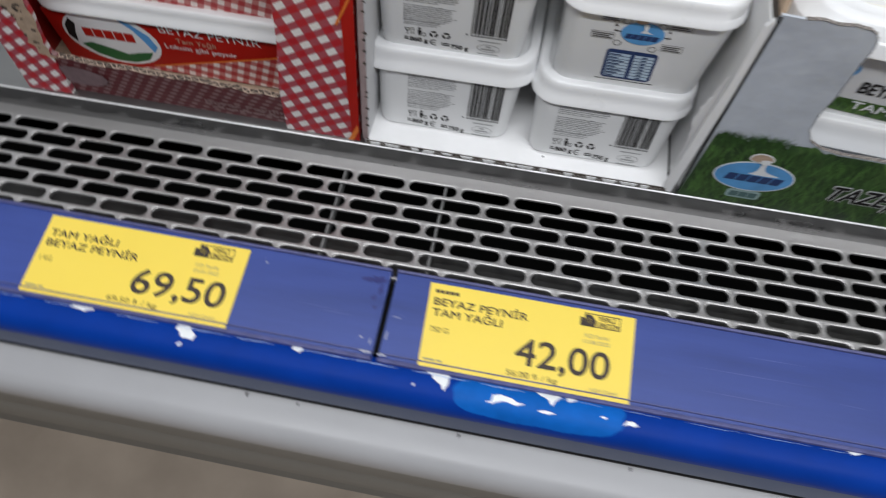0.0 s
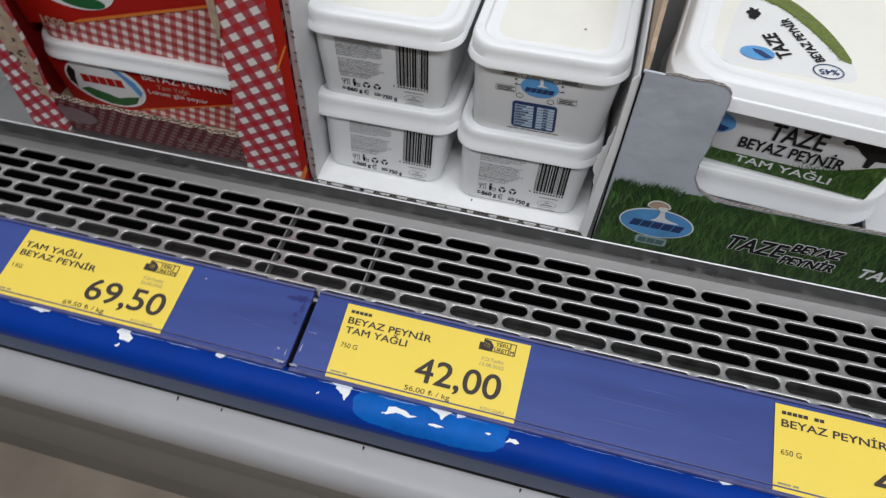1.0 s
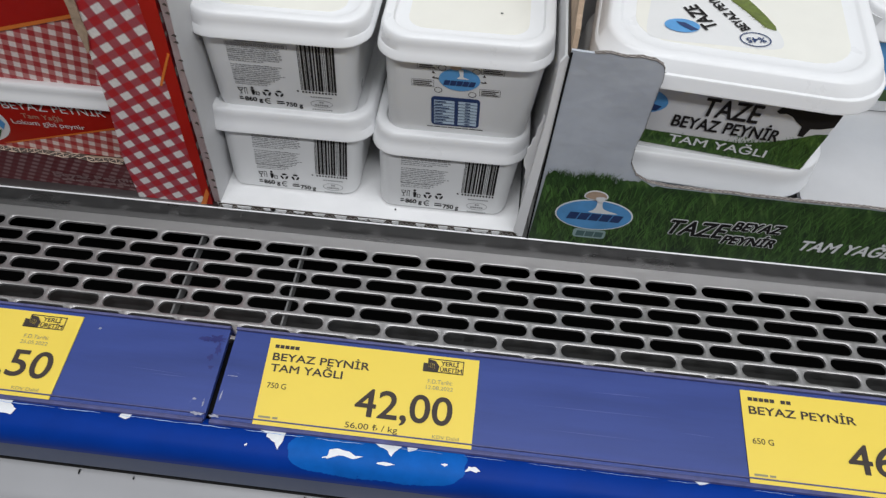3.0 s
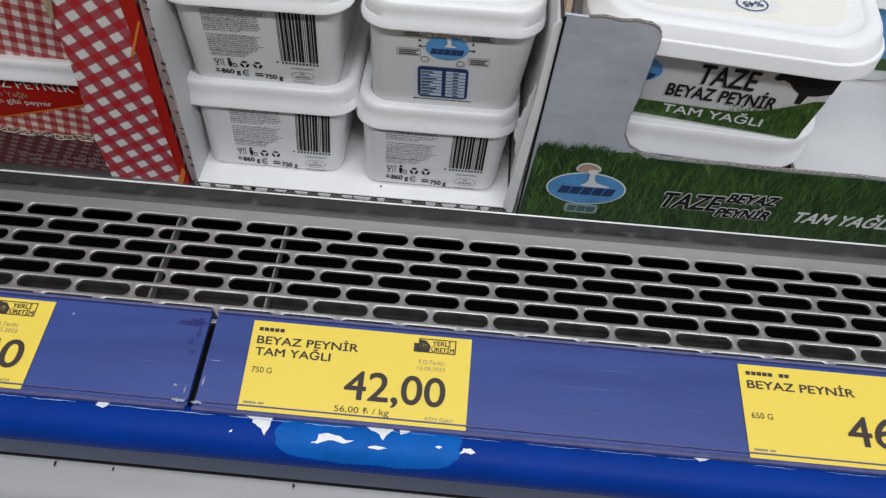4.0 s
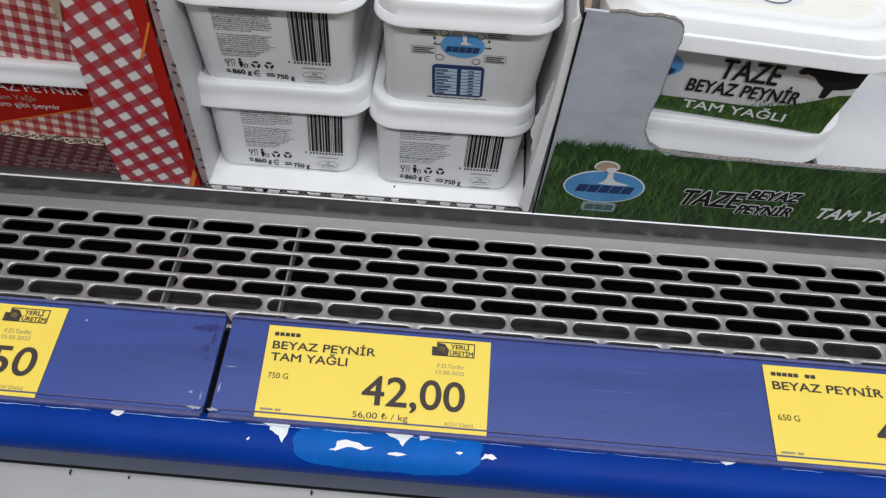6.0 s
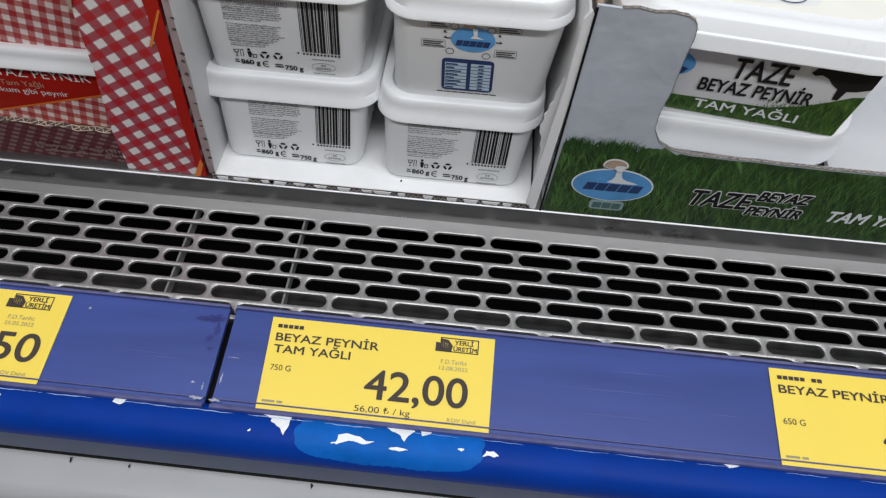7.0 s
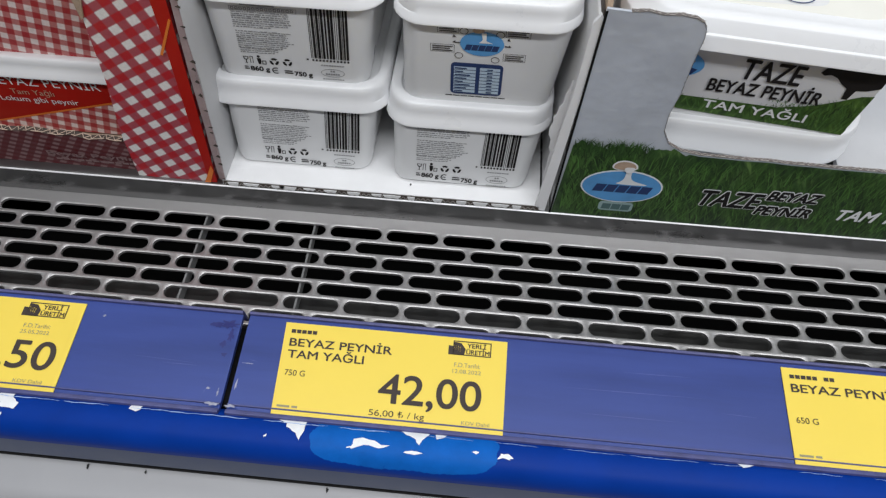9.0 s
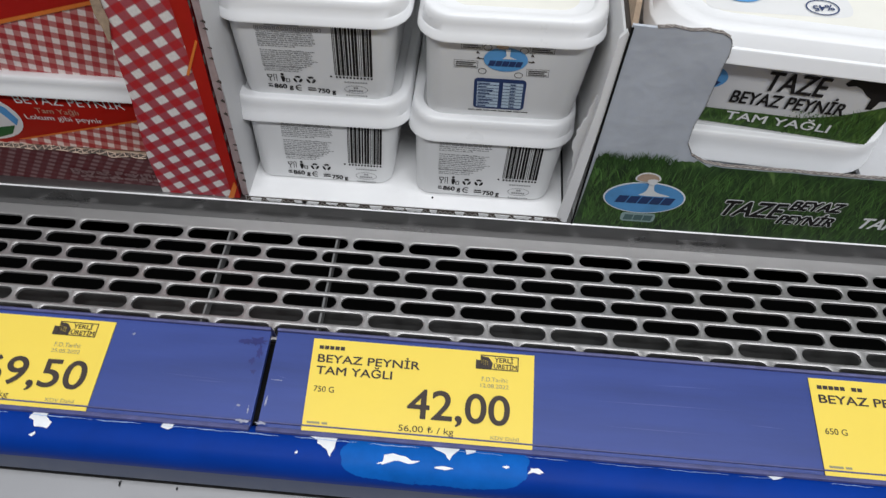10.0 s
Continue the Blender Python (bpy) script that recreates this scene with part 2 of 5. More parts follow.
def part(name, bm, mat, parent=None, label="", lean=False, smooth=False, kind=""):
    if name in FINE:
        kind = "stuff"
    if lean:
        for v in bm.verts:
            v.co.x += LEAN * (v.co.z - 0.52)
    me = bpy.data.meshes.new(name)
    bm.to_mesh(me)
    bm.free()
    me.materials.append(mat)
    if smooth:
        for f in me.polygons:
            f.use_smooth = True
        me.set_sharp_from_angle(angle=radians(40))
    ob = new(name, me)
    if parent is not None:
        ob.parent = parent
        if parent.type == "EMPTY":
            ob.matrix_parent_inverse = Matrix.Translation(-parent.location)
    return tagged(ob, label, kind=kind)


def box(bm, x0, y0, z0, x1, y1, z1, bevel=0.0):
    made = bmesh.ops.create_cube(bm, size=1)["verts"]
    for v in made:
        v.co = Vector((x0 + (v.co.x + 0.5) * (x1 - x0), y0 + (v.co.y + 0.5) * (y1 - y0), z0 + (v.co.z + 0.5) * (z1 - z0)))
    if bevel:
        edges = list({e for v in made for e in v.link_edges})
        bmesh.ops.bevel(bm, geom=edges, offset=bevel, segments=2, affect="EDGES", profile=0.5)
    return bm


def boxed(*a, **k):
    return box(bmesh.new(), *a, **k)


def sweep(profile, x0, x1, close=False, steps=1):
    """A profile of (y, z) drawn along x."""
    bm = bmesh.new()
    rows = []
    for i in range(steps + 1):
        x = x0 + (x1 - x0) * i / steps
        rows.append([bm.verts.new((x, y, z)) for y, z in profile])
    n = len(profile)
    for a, b in zip(rows, rows[1:]):
        for i in range(n if close else n - 1):
            j = (i + 1) % n
            bm.faces.new((a[i], b[i], b[j], a[j]))
    if close:
        bm.faces.new(list(reversed(rows[0])))
        bm.faces.new(rows[-1])
    bmesh.ops.recalc_face_normals(bm, faces=bm.faces)
    return bm


def slab(points, y0, y1):
    """An upright board: an outline of (x, z), between two depths."""
    bm = bmesh.new()
    a = [bm.verts.new((x, y0, z)) for x, z in points]
    b = [bm.verts.new((x, y1, z)) for x, z in points]
    n = len(points)
    bm.faces.new(a)
    bm.faces.new(list(reversed(b)))
    for i in range(n):
        j = (i + 1) % n
        bm.faces.new((a[i], b[i], b[j], a[j]))
    bm.normal_update()
    bmesh.ops.triangulate(bm, faces=[f for f in bm.faces if len(f.verts) > 4])
    bmesh.ops.recalc_face_normals(bm, faces=bm.faces)
    return bm


def ring(bm, x0, x1, y0, y1, z, r, n=6):
    r = min(r, (x1 - x0) / 2 - 1e-4, (y1 - y0) / 2 - 1e-4)
    out = []
    for cx, cy, a0 in ((x1 - r, y1 - r, 0), (x0 + r, y1 - r, 90), (x0 + r, y0 + r, 180), (x1 - r, y0 + r, 270)):
        for i in range(n + 1):
            a = radians(a0 + 90 * i / n)
            out.append(bm.verts.new((cx + r * math.cos(a), cy + r * math.sin(a), z)))
    return out


def loft(rings_of, cap_first=True, cap_last=True):
    """A skin over rounded rectangles (x0, x1, y0, y1, z, r), from the first to the last."""
    bm = bmesh.new()
    rings = [ring(bm, *q) for q in rings_of]
    n = len(rings[0])
    for a, b in zip(rings, rings[1:]):
        for i in range(n):
            j = (i + 1) % n
            bm.faces.new((a[i], a[j], b[j], b[i]))
    if cap_first:
        bm.faces.new(list(reversed(rings[0])))
    if cap_last:
        bm.faces.new(rings[-1])
    return bm


# flat print, drawn in (u, v) and then laid on a surface
def flat():
    return bmesh.new()


def rect(bm, u0, v0, u1, v1):
    bm.faces.new([bm.verts.new((u, v, 0)) for u, v in ((u0, v0), (u1, v0), (u1, v1), (u0, v1))])
    return bm


def poly(bm, pts):
    f = bm.faces.new([bm.verts.new((u, v, 0)) for u, v in pts])
    f.normal_update()
    bmesh.ops.triangulate(bm, faces=[f])
    return bm


def softened(pts, times=2):
    """The same outline with its corners cut round."""
    for _ in range(times):
        pts = [(a[0] * (1 - k) + b[0] * k, a[1] * (1 - k) + b[1] * k) for a, b in zip(pts, pts[1:] + pts[:1]) for k in (0.25, 0.75)]
    return pts


def oval(bm, cu, cv, ru, rv, n=32):
    bm.faces.new([bm.verts.new((cu + ru * math.cos(2 * math.pi * i / n), cv + rv * math.sin(2 * math.pi * i / n), 0)) for i in range(n)])
    return bm


def oval_ring(bm, cu, cv, ru, rv, w, n=28):
    a = [bm.verts.new((cu + ru * math.cos(2 * math.pi * i / n), cv + rv * math.sin(2 * math.pi * i / n), 0)) for i in range(n)]
    b = [bm.verts.new((cu + (ru - w) * math.cos(2 * math.pi * i / n), cv + (rv - w) * math.sin(2 * math.pi * i / n), 0)) for i in range(n)]
    for i in range(n):
        j = (i + 1) % n
        bm.faces.new((a[i], a[j], b[j], b[i]))
    return bm


def rounded(bm, u0, v0, u1, v1, r, n=5):
    pts = []
    for cu, cv, a0 in ((u1 - r, v1 - r, 0), (u0 + r, v1 - r, 90), (u0 + r, v0 + r, 180), (u1 - r, v0 + r, 270)):
        for i in range(n + 1):
            a = radians(a0 + 90 * i / n)
            pts.append((cu + r * math.cos(a), cv + r * math.sin(a)))
    bm.faces.new([bm.verts.new((u, v, 0)) for u, v in pts])
    return bm


def frame_box(bm, u0, v0, u1, v1, w):
    rect(bm, u0, v0, u1, v0 + w), rect(bm, u0, v1 - w, u1, v1)
    rect(bm, u0, v0 + w, u0 + w, v1 - w), rect(bm, u1 - w, v0 + w, u1, v1 - w)
    return bm


def blob(bm, cu, cv, ru, rv, seed, rough=0.35, n=18):
    rnd = random.Random(seed)
    pts = []
    for i in range(n):
        a = 2 * math.pi * i / n
        k = 1 + rough * (rnd.random() * 2 - 1)
        pts.append((cu + ru * k * math.cos(a), cv + rv * k * math.sin(a)))
    return poly(bm, pts)


def glyphs(words, bold):
    cu = bpy.data.curves.new("words", "FONT")
    cu.body, cu.size, cu.resolution_u, cu.offset = words, 1.0, 6, bold
    ob = bpy.data.objects.new("words", cu)
    me = bpy.data.meshes.new_from_object(ob)
    vs = [v.co.copy() for v in me.vertices]
    fs = [tuple(p.vertices) for p in me.polygons]
    bpy.data.objects.remove(ob)
    bpy.data.curves.remove(cu)
    bpy.data.meshes.remove(me)
    return vs, fs


CAP = max(v.y for v in glyphs("H", 0)[0])


def text(bm, words, u, v, height, width=None, bold=0.0, slant=0.0, turn=0.0, z=0.0):
    """Words whose capitals are that high, with the left end of the base line at (u, v)."""
    vs, fs = glyphs(words, bold)
    x0, x1 = min(p.x for p in vs), max(p.x for p in vs)
    k = height / CAP
    kx = width / (x1 - x0) if width else k
    c, s = math.cos(radians(turn)), math.sin(radians(turn))
    new_v = []
    for p in vs:
        a, b = (p.x - x0) * kx + slant * p.y * k, p.y * k
        new_v.append(bm.verts.new((u + a * c - b * s, v + a * s + b * c, z)))
    for f in fs:
        try:
            bm.faces.new([new_v[i] for i in f])
        except ValueError:
            pass
    return bm


def thick(bm, words, u, v, height, width=None, grow=0.0, slant=0.0, turn=0.0, steps=6, rise=0.00001):
    """Words made heavier by copies round them, each a hair above the last."""
    for k in range(steps):
        a = 2 * math.pi * k / steps
        text(bm, words, u + grow * math.cos(a), v + grow * math.sin(a), height, width, 0.0, slant, turn, rise * k)
    return bm


def word_blocks(bm, u0, v0, u1, v1, count, slant=0.0):
    """Plain slanted blocks, one for each letter of a mark that is not spelt out."""
    w = (u1 - u0) / count
    for k in range(count):
        h = v1 - v0
        a, c = u0 + w * (k + 0.05), u0 + w * (k + 0.95)
        poly(bm, [(a, v0), (c, v0), (c + slant * h, v0 + h), (a + slant * h, v0 + h)])
    return bm


def blades(bm, u0, u1, v0, v1, count, length, seed, top=None):
    """Thin bent blades of printed grass inside a strip."""
    rnd = random.Random(seed)
    for _ in range(count):
        u, v = rnd.uniform(u0, u1), rnd.uniform(v0, v1)
        ln = length * rnd.uniform(0.5, 1.1)
        limit = (top(u) if top else v1) + length * 0.25 * rnd.random()
        ln = min(ln, max(limit - v, length * 0.15))
        bend, w = ln * rnd.uniform(-0.7, 0.7), length * rnd.uniform(0.012, 0.03)
        p = [(u - w, v), (u + w, v), (u + bend * 0.35 + w * 0.8, v + ln * 0.6), (u + bend, v + ln), (u + bend * 0.35 - w * 0.8, v + ln * 0.6)]
        p = [(min(max(a, u0), u1), b) for a, b in p]
        lift = 0.000004 * rnd.randint(0, 60)
        bm.faces.new([bm.verts.new((a, b, lift)) for a, b in p])
    return bm


def lay(bm, surface, out=(0, 0, 1)):
    """Lays flat print on a surface: (u, v) to a place in the world, lifted outwards by its own height."""
    for v in bm.verts:
        v.co = Vector(surface(v.co.x, v.co.y)) + Vector(out) * v.co.z
    bmesh.ops.recalc_face_normals(bm, faces=bm.faces)
    return bm


def fluted(points, y0, y1, pitch, thin, rise, seed):
    """The cut face of corrugated board along a line of (x, z): two liners and a wave between them, a little uneven."""
    rnd = random.Random(seed)
    bm = bmesh.new()
    line, rest, up = [points[0]], 0.0, 0
    for (xa, za), (xb, zb) in zip(points, points[1:]):
        n = max(1, int(math.hypot(xb - xa, zb - za) / (pitch / 2) + 0.5))
        line += [(xa + (xb - xa) * k / n, za + (zb - za) * k / n) for k in range(1, n + 1)]

    def ribbon(p, q, w):
        bm.faces.new([bm.verts.new(c) for c in ((p[0], p[1] - w, p[2]), (q[0], q[1] - w, q[2]), (q[0], q[1] + w, q[2]), (p[0], p[1] + w, p[2]))])
    rows = ([], [], [])
    for i, (x, z) in enumerate(line):
        z += rise + rnd.uniform(-0.4, 0.4) * rise
        mid = (y0 if i % 2 else y1) + rnd.uniform(-0.12, 0.12) * (y1 - y0)
        rows[0].append((x, y0, z)), rows[1].append((x, y1, z)), rows[2].append((x + rnd.uniform(-0.2, 0.2) * pitch, mid, z + 0.00003))
    for i in range(len(line) - 1):
        if rnd.random() < 0.55:
            ribbon(rows[0][i], rows[0][i + 1], thin)
        ribbon(rows[2][i], rows[2][i + 1], thin * 1.3)
        if rnd.random() < 0.4:
            ribbon(rows[1][i], rows[1][i + 1], thin)
    return bm


def wobble(n, seed, amount):
    rnd = random.Random(seed)
    return [rnd.uniform(-amount, amount) for _ in range(n)]


# ---- the store round the cabinet ----
X0, X1 = -1.1, 1.2
floor = part("floor", boxed(-3.2, -3.2, -0.06, 3.2, 1.2, -0.006), GROUT, None, "beige tiled store floor in front of the cabinet", kind="structure")
tile_me = None
for i in range(-4, 6):
    for j in range(-5, 2):
        x, y = -0.62 + 0.6 * i, 0.02 + 0.6 * j
        if tile_me is None:
            bm = bmesh.new()
            box(bm, 0.0008, 0.0008, -0.006, 0.5992, 0.5992, 0.0, bevel=0.0006)
            tile = part("tile", bm, TILE, floor)
            tile_me = tile.data
        else:
            tile = new("tile", tile_me)
            tile.parent = floor
        tile.location = (x, y, 0)
part("ceiling", boxed(-3.2, -3.2, 2.85, 3.2, 1.2, 2.95), CEILPAINT, None, "plain white store ceiling", kind="structure")
part("wall_north", boxed(-3.2, 1.2, -0.06, 3.2, 1.3, 2.95), WALLPAINT, None, "plain grey wall behind the cabinet", kind="structure")
part("wall_south", boxed(-3.2, -3.3, -0.06, 3.2, -3.2, 2.95), WALLPAINT, None, "plain grey wall across the aisle", kind="structure")
part("wall_west", boxed(-3.3, -3.3, -0.06, -3.2, 1.3, 2.95), WALLPAINT, None, "plain grey side wall", kind="structure")
part("wall_east", boxed(3.2, -3.3, -0.06, 3.3, 1.3, 2.95), WALLPAINT, None, "plain grey side wall", kind="structure")

# ---- the refrigerated cabinet ----
DECK, LIPY, GRZ = 0.52, 0.2992, 0.503
cabinet = thing("refrigerated_cabinet", (0.05, 0.45, 0.0), "grey refrigerated display cabinet with slotted steel grille and blue bumper", "display fridge")
part("deck_tray", sweep([(LIPY + 0.0006, GRZ - 0.01), (LIPY, DECK - 0.0016), (LIPY + 0.0006, DECK - 0.0004), (LIPY + 0.002, DECK), (0.78, DECK), (0.78, DECK - 0.003), (LIPY + 0.004, DECK - 0.003), (LIPY + 0.004, GRZ - 0.01)], X0, X1, True),
     STEEL_LIP, cabinet, "dull steel shelf tray with an upright front lip", smooth=True)
# added bead whose pale colour carries the highlight on the lip's edge
part("lip_highlight_bead", sweep([(LIPY - 0.0001, DECK - 0.0006), (LIPY - 0.0003, DECK - 0.0004), (LIPY - 0.0003, DECK + 0.0000), (LIPY - 0.0001, DECK + 0.0002), (LIPY + 0.0003, DECK + 0.0003), (LIPY + 0.0006, DECK + 0.0001)], X0, X1, True), LIP_HIGHLIGHT, cabinet, "bright bead along the tray lip, its highlight painted in", smooth=True)
part("back_panel", boxed(X0, 0.781, 0.30, X1, 0.83, 2.0), LINER, cabinet)
part("side_panel", boxed(X0 - 0.05, 0.21, 0.0, X0 - 0.001, 0.83, 2.0), LINER, cabinet)
part("side_panel", boxed(X1 + 0.001, 0.21, 0.0, X1 + 0.05, 0.83, 2.0), LINER, cabinet)

# slotted grille
PITCH, ROW, SLOT, WIDE, ROW_Y = 0.0304, 0.0092, 0.0277, 0.0070, 0.2885


def grille():
    bm = bmesh.new()
    h, r = SLOT / 2 - WIDE / 2, WIDE / 2
    stadium = []
    for i in range(9):
        a = radians(-90 + 180 * i / 8)
        stadium.append((h + r * math.cos(a), r * math.sin(a)))
    for i in range(9):
        a = radians(90 + 180 * i / 8)
        stadium.append((-h + r * math.cos(a), r * math.sin(a)))
    stadium += [(0.0, r), (0.0, -r), (h * 0.5, r), (-h * 0.5, r), (h * 0.5, -r), (-h * 0.5, -r)]
    hx, hy = PITCH / 2, ROW / 2
    angles = sorted({round(math.atan2(y, x), 5) for x, y in stadium} | {round(math.atan2(sy * hy, sx * hx), 5) for sx in (1, -1) for sy in (1, -1)})

    def inner(a, grow=0.0):
        c, s = math.cos(a), math.sin(a)
        rr = r + grow
        if abs(s) > 1e-6:
            t = rr / abs(s)
            if abs(t * c) <= h:
                return t * c, t * s
        m = h * abs(c)
        t = m + math.sqrt(max(0, m * m - h * h + rr * rr))
        return t * c, t * s

    def outer(a):
        c, s = math.cos(a), math.sin(a)
        t = min(hx / abs(c) if abs(c) > 1e-9 else 9, hy / abs(s) if abs(s) > 1e-9 else 9)
        return t * c, t * s
    for k in range(8):
        y = ROW_Y - k * ROW
        start = 0.005 + SLOT / 2 + (0 if k % 2 == 0 else -PITCH / 2)
        for i in range(-14, 17):
            x = start + i * PITCH
            loops = []
            for kind in range(4):
                lp = []
                for a in angles:
                    px, py = outer(a) if kind == 0 else inner(a, 0.00048 if kind == 1 else (0.0001 if kind == 2 else 0.0))
                    z = GRZ - (0, 0, 0.00025, 0.0016)[kind]
                    lp.append(bm.verts.new((x + px, y + py, z)))
                loops.append(lp)
            for a, b in zip(loops, loops[1:]):
                for q in range(len(angles)):
                    w = (q + 1) % len(angles)
                    bm.faces.new((a[q], a[w], b[w], b[q]))
    top, bottom = ROW_Y + ROW / 2, ROW_Y - 7.5 * ROW
    for y0, y1 in ((top, LIPY + 0.0008), (0.172, bottom)):
        bm.faces.new([bm.verts.new(p) for p in ((-0.44, y0, GRZ), (0.52, y0, GRZ), (0.52, y1, GRZ), (-0.44, y1, GRZ))])
    for xa, xb in ((X0, -0.44), (0.52, X1)):
        bm.faces.new([bm.verts.new(p) for p in ((xa, 0.172, GRZ), (xb, 0.172, GRZ), (xb, LIPY, GRZ), (xa, LIPY, GRZ))])
    bmesh.ops.recalc_face_normals(bm, faces=bm.faces)
    return bm


part("return_air_grille", grille(), STEEL, cabinet, "bright steel grille with staggered slots", smooth=True)
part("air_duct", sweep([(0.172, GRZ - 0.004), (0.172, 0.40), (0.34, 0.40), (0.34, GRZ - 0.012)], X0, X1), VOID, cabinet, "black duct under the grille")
part("duct_plate", sweep([(0.205, 0.499), (0.2500, 0.4945), (0.2510, 0.4905), (0.205, 0.494)], X0, X1, True), DUCT, cabinet, "near-black sheet under the grille")
for bx in (-0.064, -0.0045):
    part("bracket", boxed(bx - 0.0005, 0.222, 0.4950, bx + 0.0005, 0.2965, 0.5008), BRACKET, cabinet, "thin steel bracket under the grille")

# bumper, trim and front panel
CY, CZ, CR = 0.1680, 0.5180, 0.0103


def bump_z(y):
    d = max(-CR, min(CR, y - CY))
    return CZ + math.sqrt(max(0.0, CR * CR - d * d))


arc = [(CY + CR * math.cos(radians(a)), CZ + CR * math.sin(radians(a))) for a in range(35, 186, 3)]
bumper = part("bumper", sweep(arc + [(CY - CR, 0.5155), (CY + 0.006, 0.5155)], X0, X1, True, 1), BUMPER, cabinet, "glossy blue bumper with chipped paint", smooth=True)
part("bumper_trim", sweep([(CY - CR + 0.0004, 0.5155), (CY - CR - 0.0012, 0.503), (CY - CR - 0.0008, 0.500), (CY + 0.004, 0.500), (CY + 0.004, 0.5155)], X0, X1, True), TRIM, cabinet, "slate grey strip below the bumper", smooth=True)
part("seal", sweep([(CY - CR - 0.0011, 0.4990), (CY - CR - 0.0012, 0.4970), (CY, 0.4970), (CY, 0.4995)], X0, X1, True), RUBBER_AND_SHADE, cabinet, "black rubber seal")
part("front_panel", sweep([(0.166, 0.4965), (0.157, 0.4962), (0.1445, 0.4935), (0.1405, 0.4915), (0.1375, 0.488), (0.1362, 0.481), (0.1368, 0.474), (0.1400, 0.472), (0.166, 0.472)], X0, X1, True), PAINT, cabinet, "light grey painted front panel with a rounded ledge", smooth=True)
part("lower_panel", sweep([(0.1385, 0.4715), (0.1390, 0.440), (0.1402, 0.438), (0.1402, 0.434), (0.1395, 0.432), (0.1640, 0.245), (0.1655, 0.241), (0.168, 0.240), (0.21, 0.240), (0.21, 0.242), (0.175, 0.242), (0.165, 0.4715)], X0, X1, True), LOWPAINT, cabinet, "dull warm grey lower panel", smooth=True)
part("kick_plate", boxed(X0, 0.1975, 0.0, X1, 0.2075, 0.2395), LOWPAINT, cabinet, "dull warm grey kick plate")


def on_bumper(u, v):
    return (u, v, bump_z(v) + 0.00025)


def on_bumper_top(u, v):
    return (u, v, bump_z(v) + 0.0005)


def patch(name, pts, mat, surface, label):
    bm = flat()
    if name == "faded_patch":
        for _ in range(2):
            pts = [(a[0] * (1 - k) + b[0] * k, a[1] * (1 - k) + b[1] * k) for a, b in zip(pts, pts[1:] + pts[:1]) for k in (0.25, 0.75)]
    ragged = random.Random(len(pts) + int(abs(pts[0][0]) * 1e5))
    fine = []
    for (ua, va), (ub, vb) in zip(pts, pts[1:] + pts[:1]):
        for k in range(3):
            r_ = 0.00022 if name == "faded_patch" else 0.00030
            fine.append((ua + (ub - ua) * k / 3 + ragged.uniform(-r_, r_), va + (vb - va) * k / 3 + ragged.uniform(-r_, r_) * 0.7))
    cu, cv = sum(p[0] for p in fine) / len(fine), sum(p[1] for p in fine) / len(fine)
    rows = [[bm.verts.new((cu + (u - cu) * f, cv + (v - cv) * f, 0)) for u, v in fine] for f in (1.0, 0.8, 0.6, 0.4, 0.2)]
    mid = bm.verts.new((cu, cv, 0))
    n = len(fine)
    for r0, r1 in zip(rows, rows[1:]):
        for i in range(n):
            bm.faces.new((r0[i], r0[(i + 1) % n], r1[(i + 1) % n], r1[i]))
    for i in range(n):
        bm.faces.new((rows[-1][i], rows[-1][(i + 1) % n], mid))
    part(name, lay(bm, surface), mat, bumper, label, smooth=True)


patch("faded_patch", [(0.0222, 0.1672), (0.0235, 0.1640), (0.0232, 0.1622), (0.0262, 0.1603), (0.031, 0.1592), (0.041, 0.1589), (0.05, 0.1584), (0.062, 0.1588), (0.075, 0.1585), (0.086, 0.1592), (0.093, 0.1598), (0.0962, 0.1617), (0.0990, 0.1640), (0.0982, 0.1668), (0.0996, 0.1700), (0.0985, 0.1722), (0.0960, 0.1738), (0.078, 0.1741), (0.06, 0.1742), (0.044, 0.1740), (0.029, 0.1741), (0.0252, 0.1728), (0.0247, 0.1705), (0.0230, 0.1690)], BLUE_LIGHT, on_bumper, "lighter blue layer of older paint")
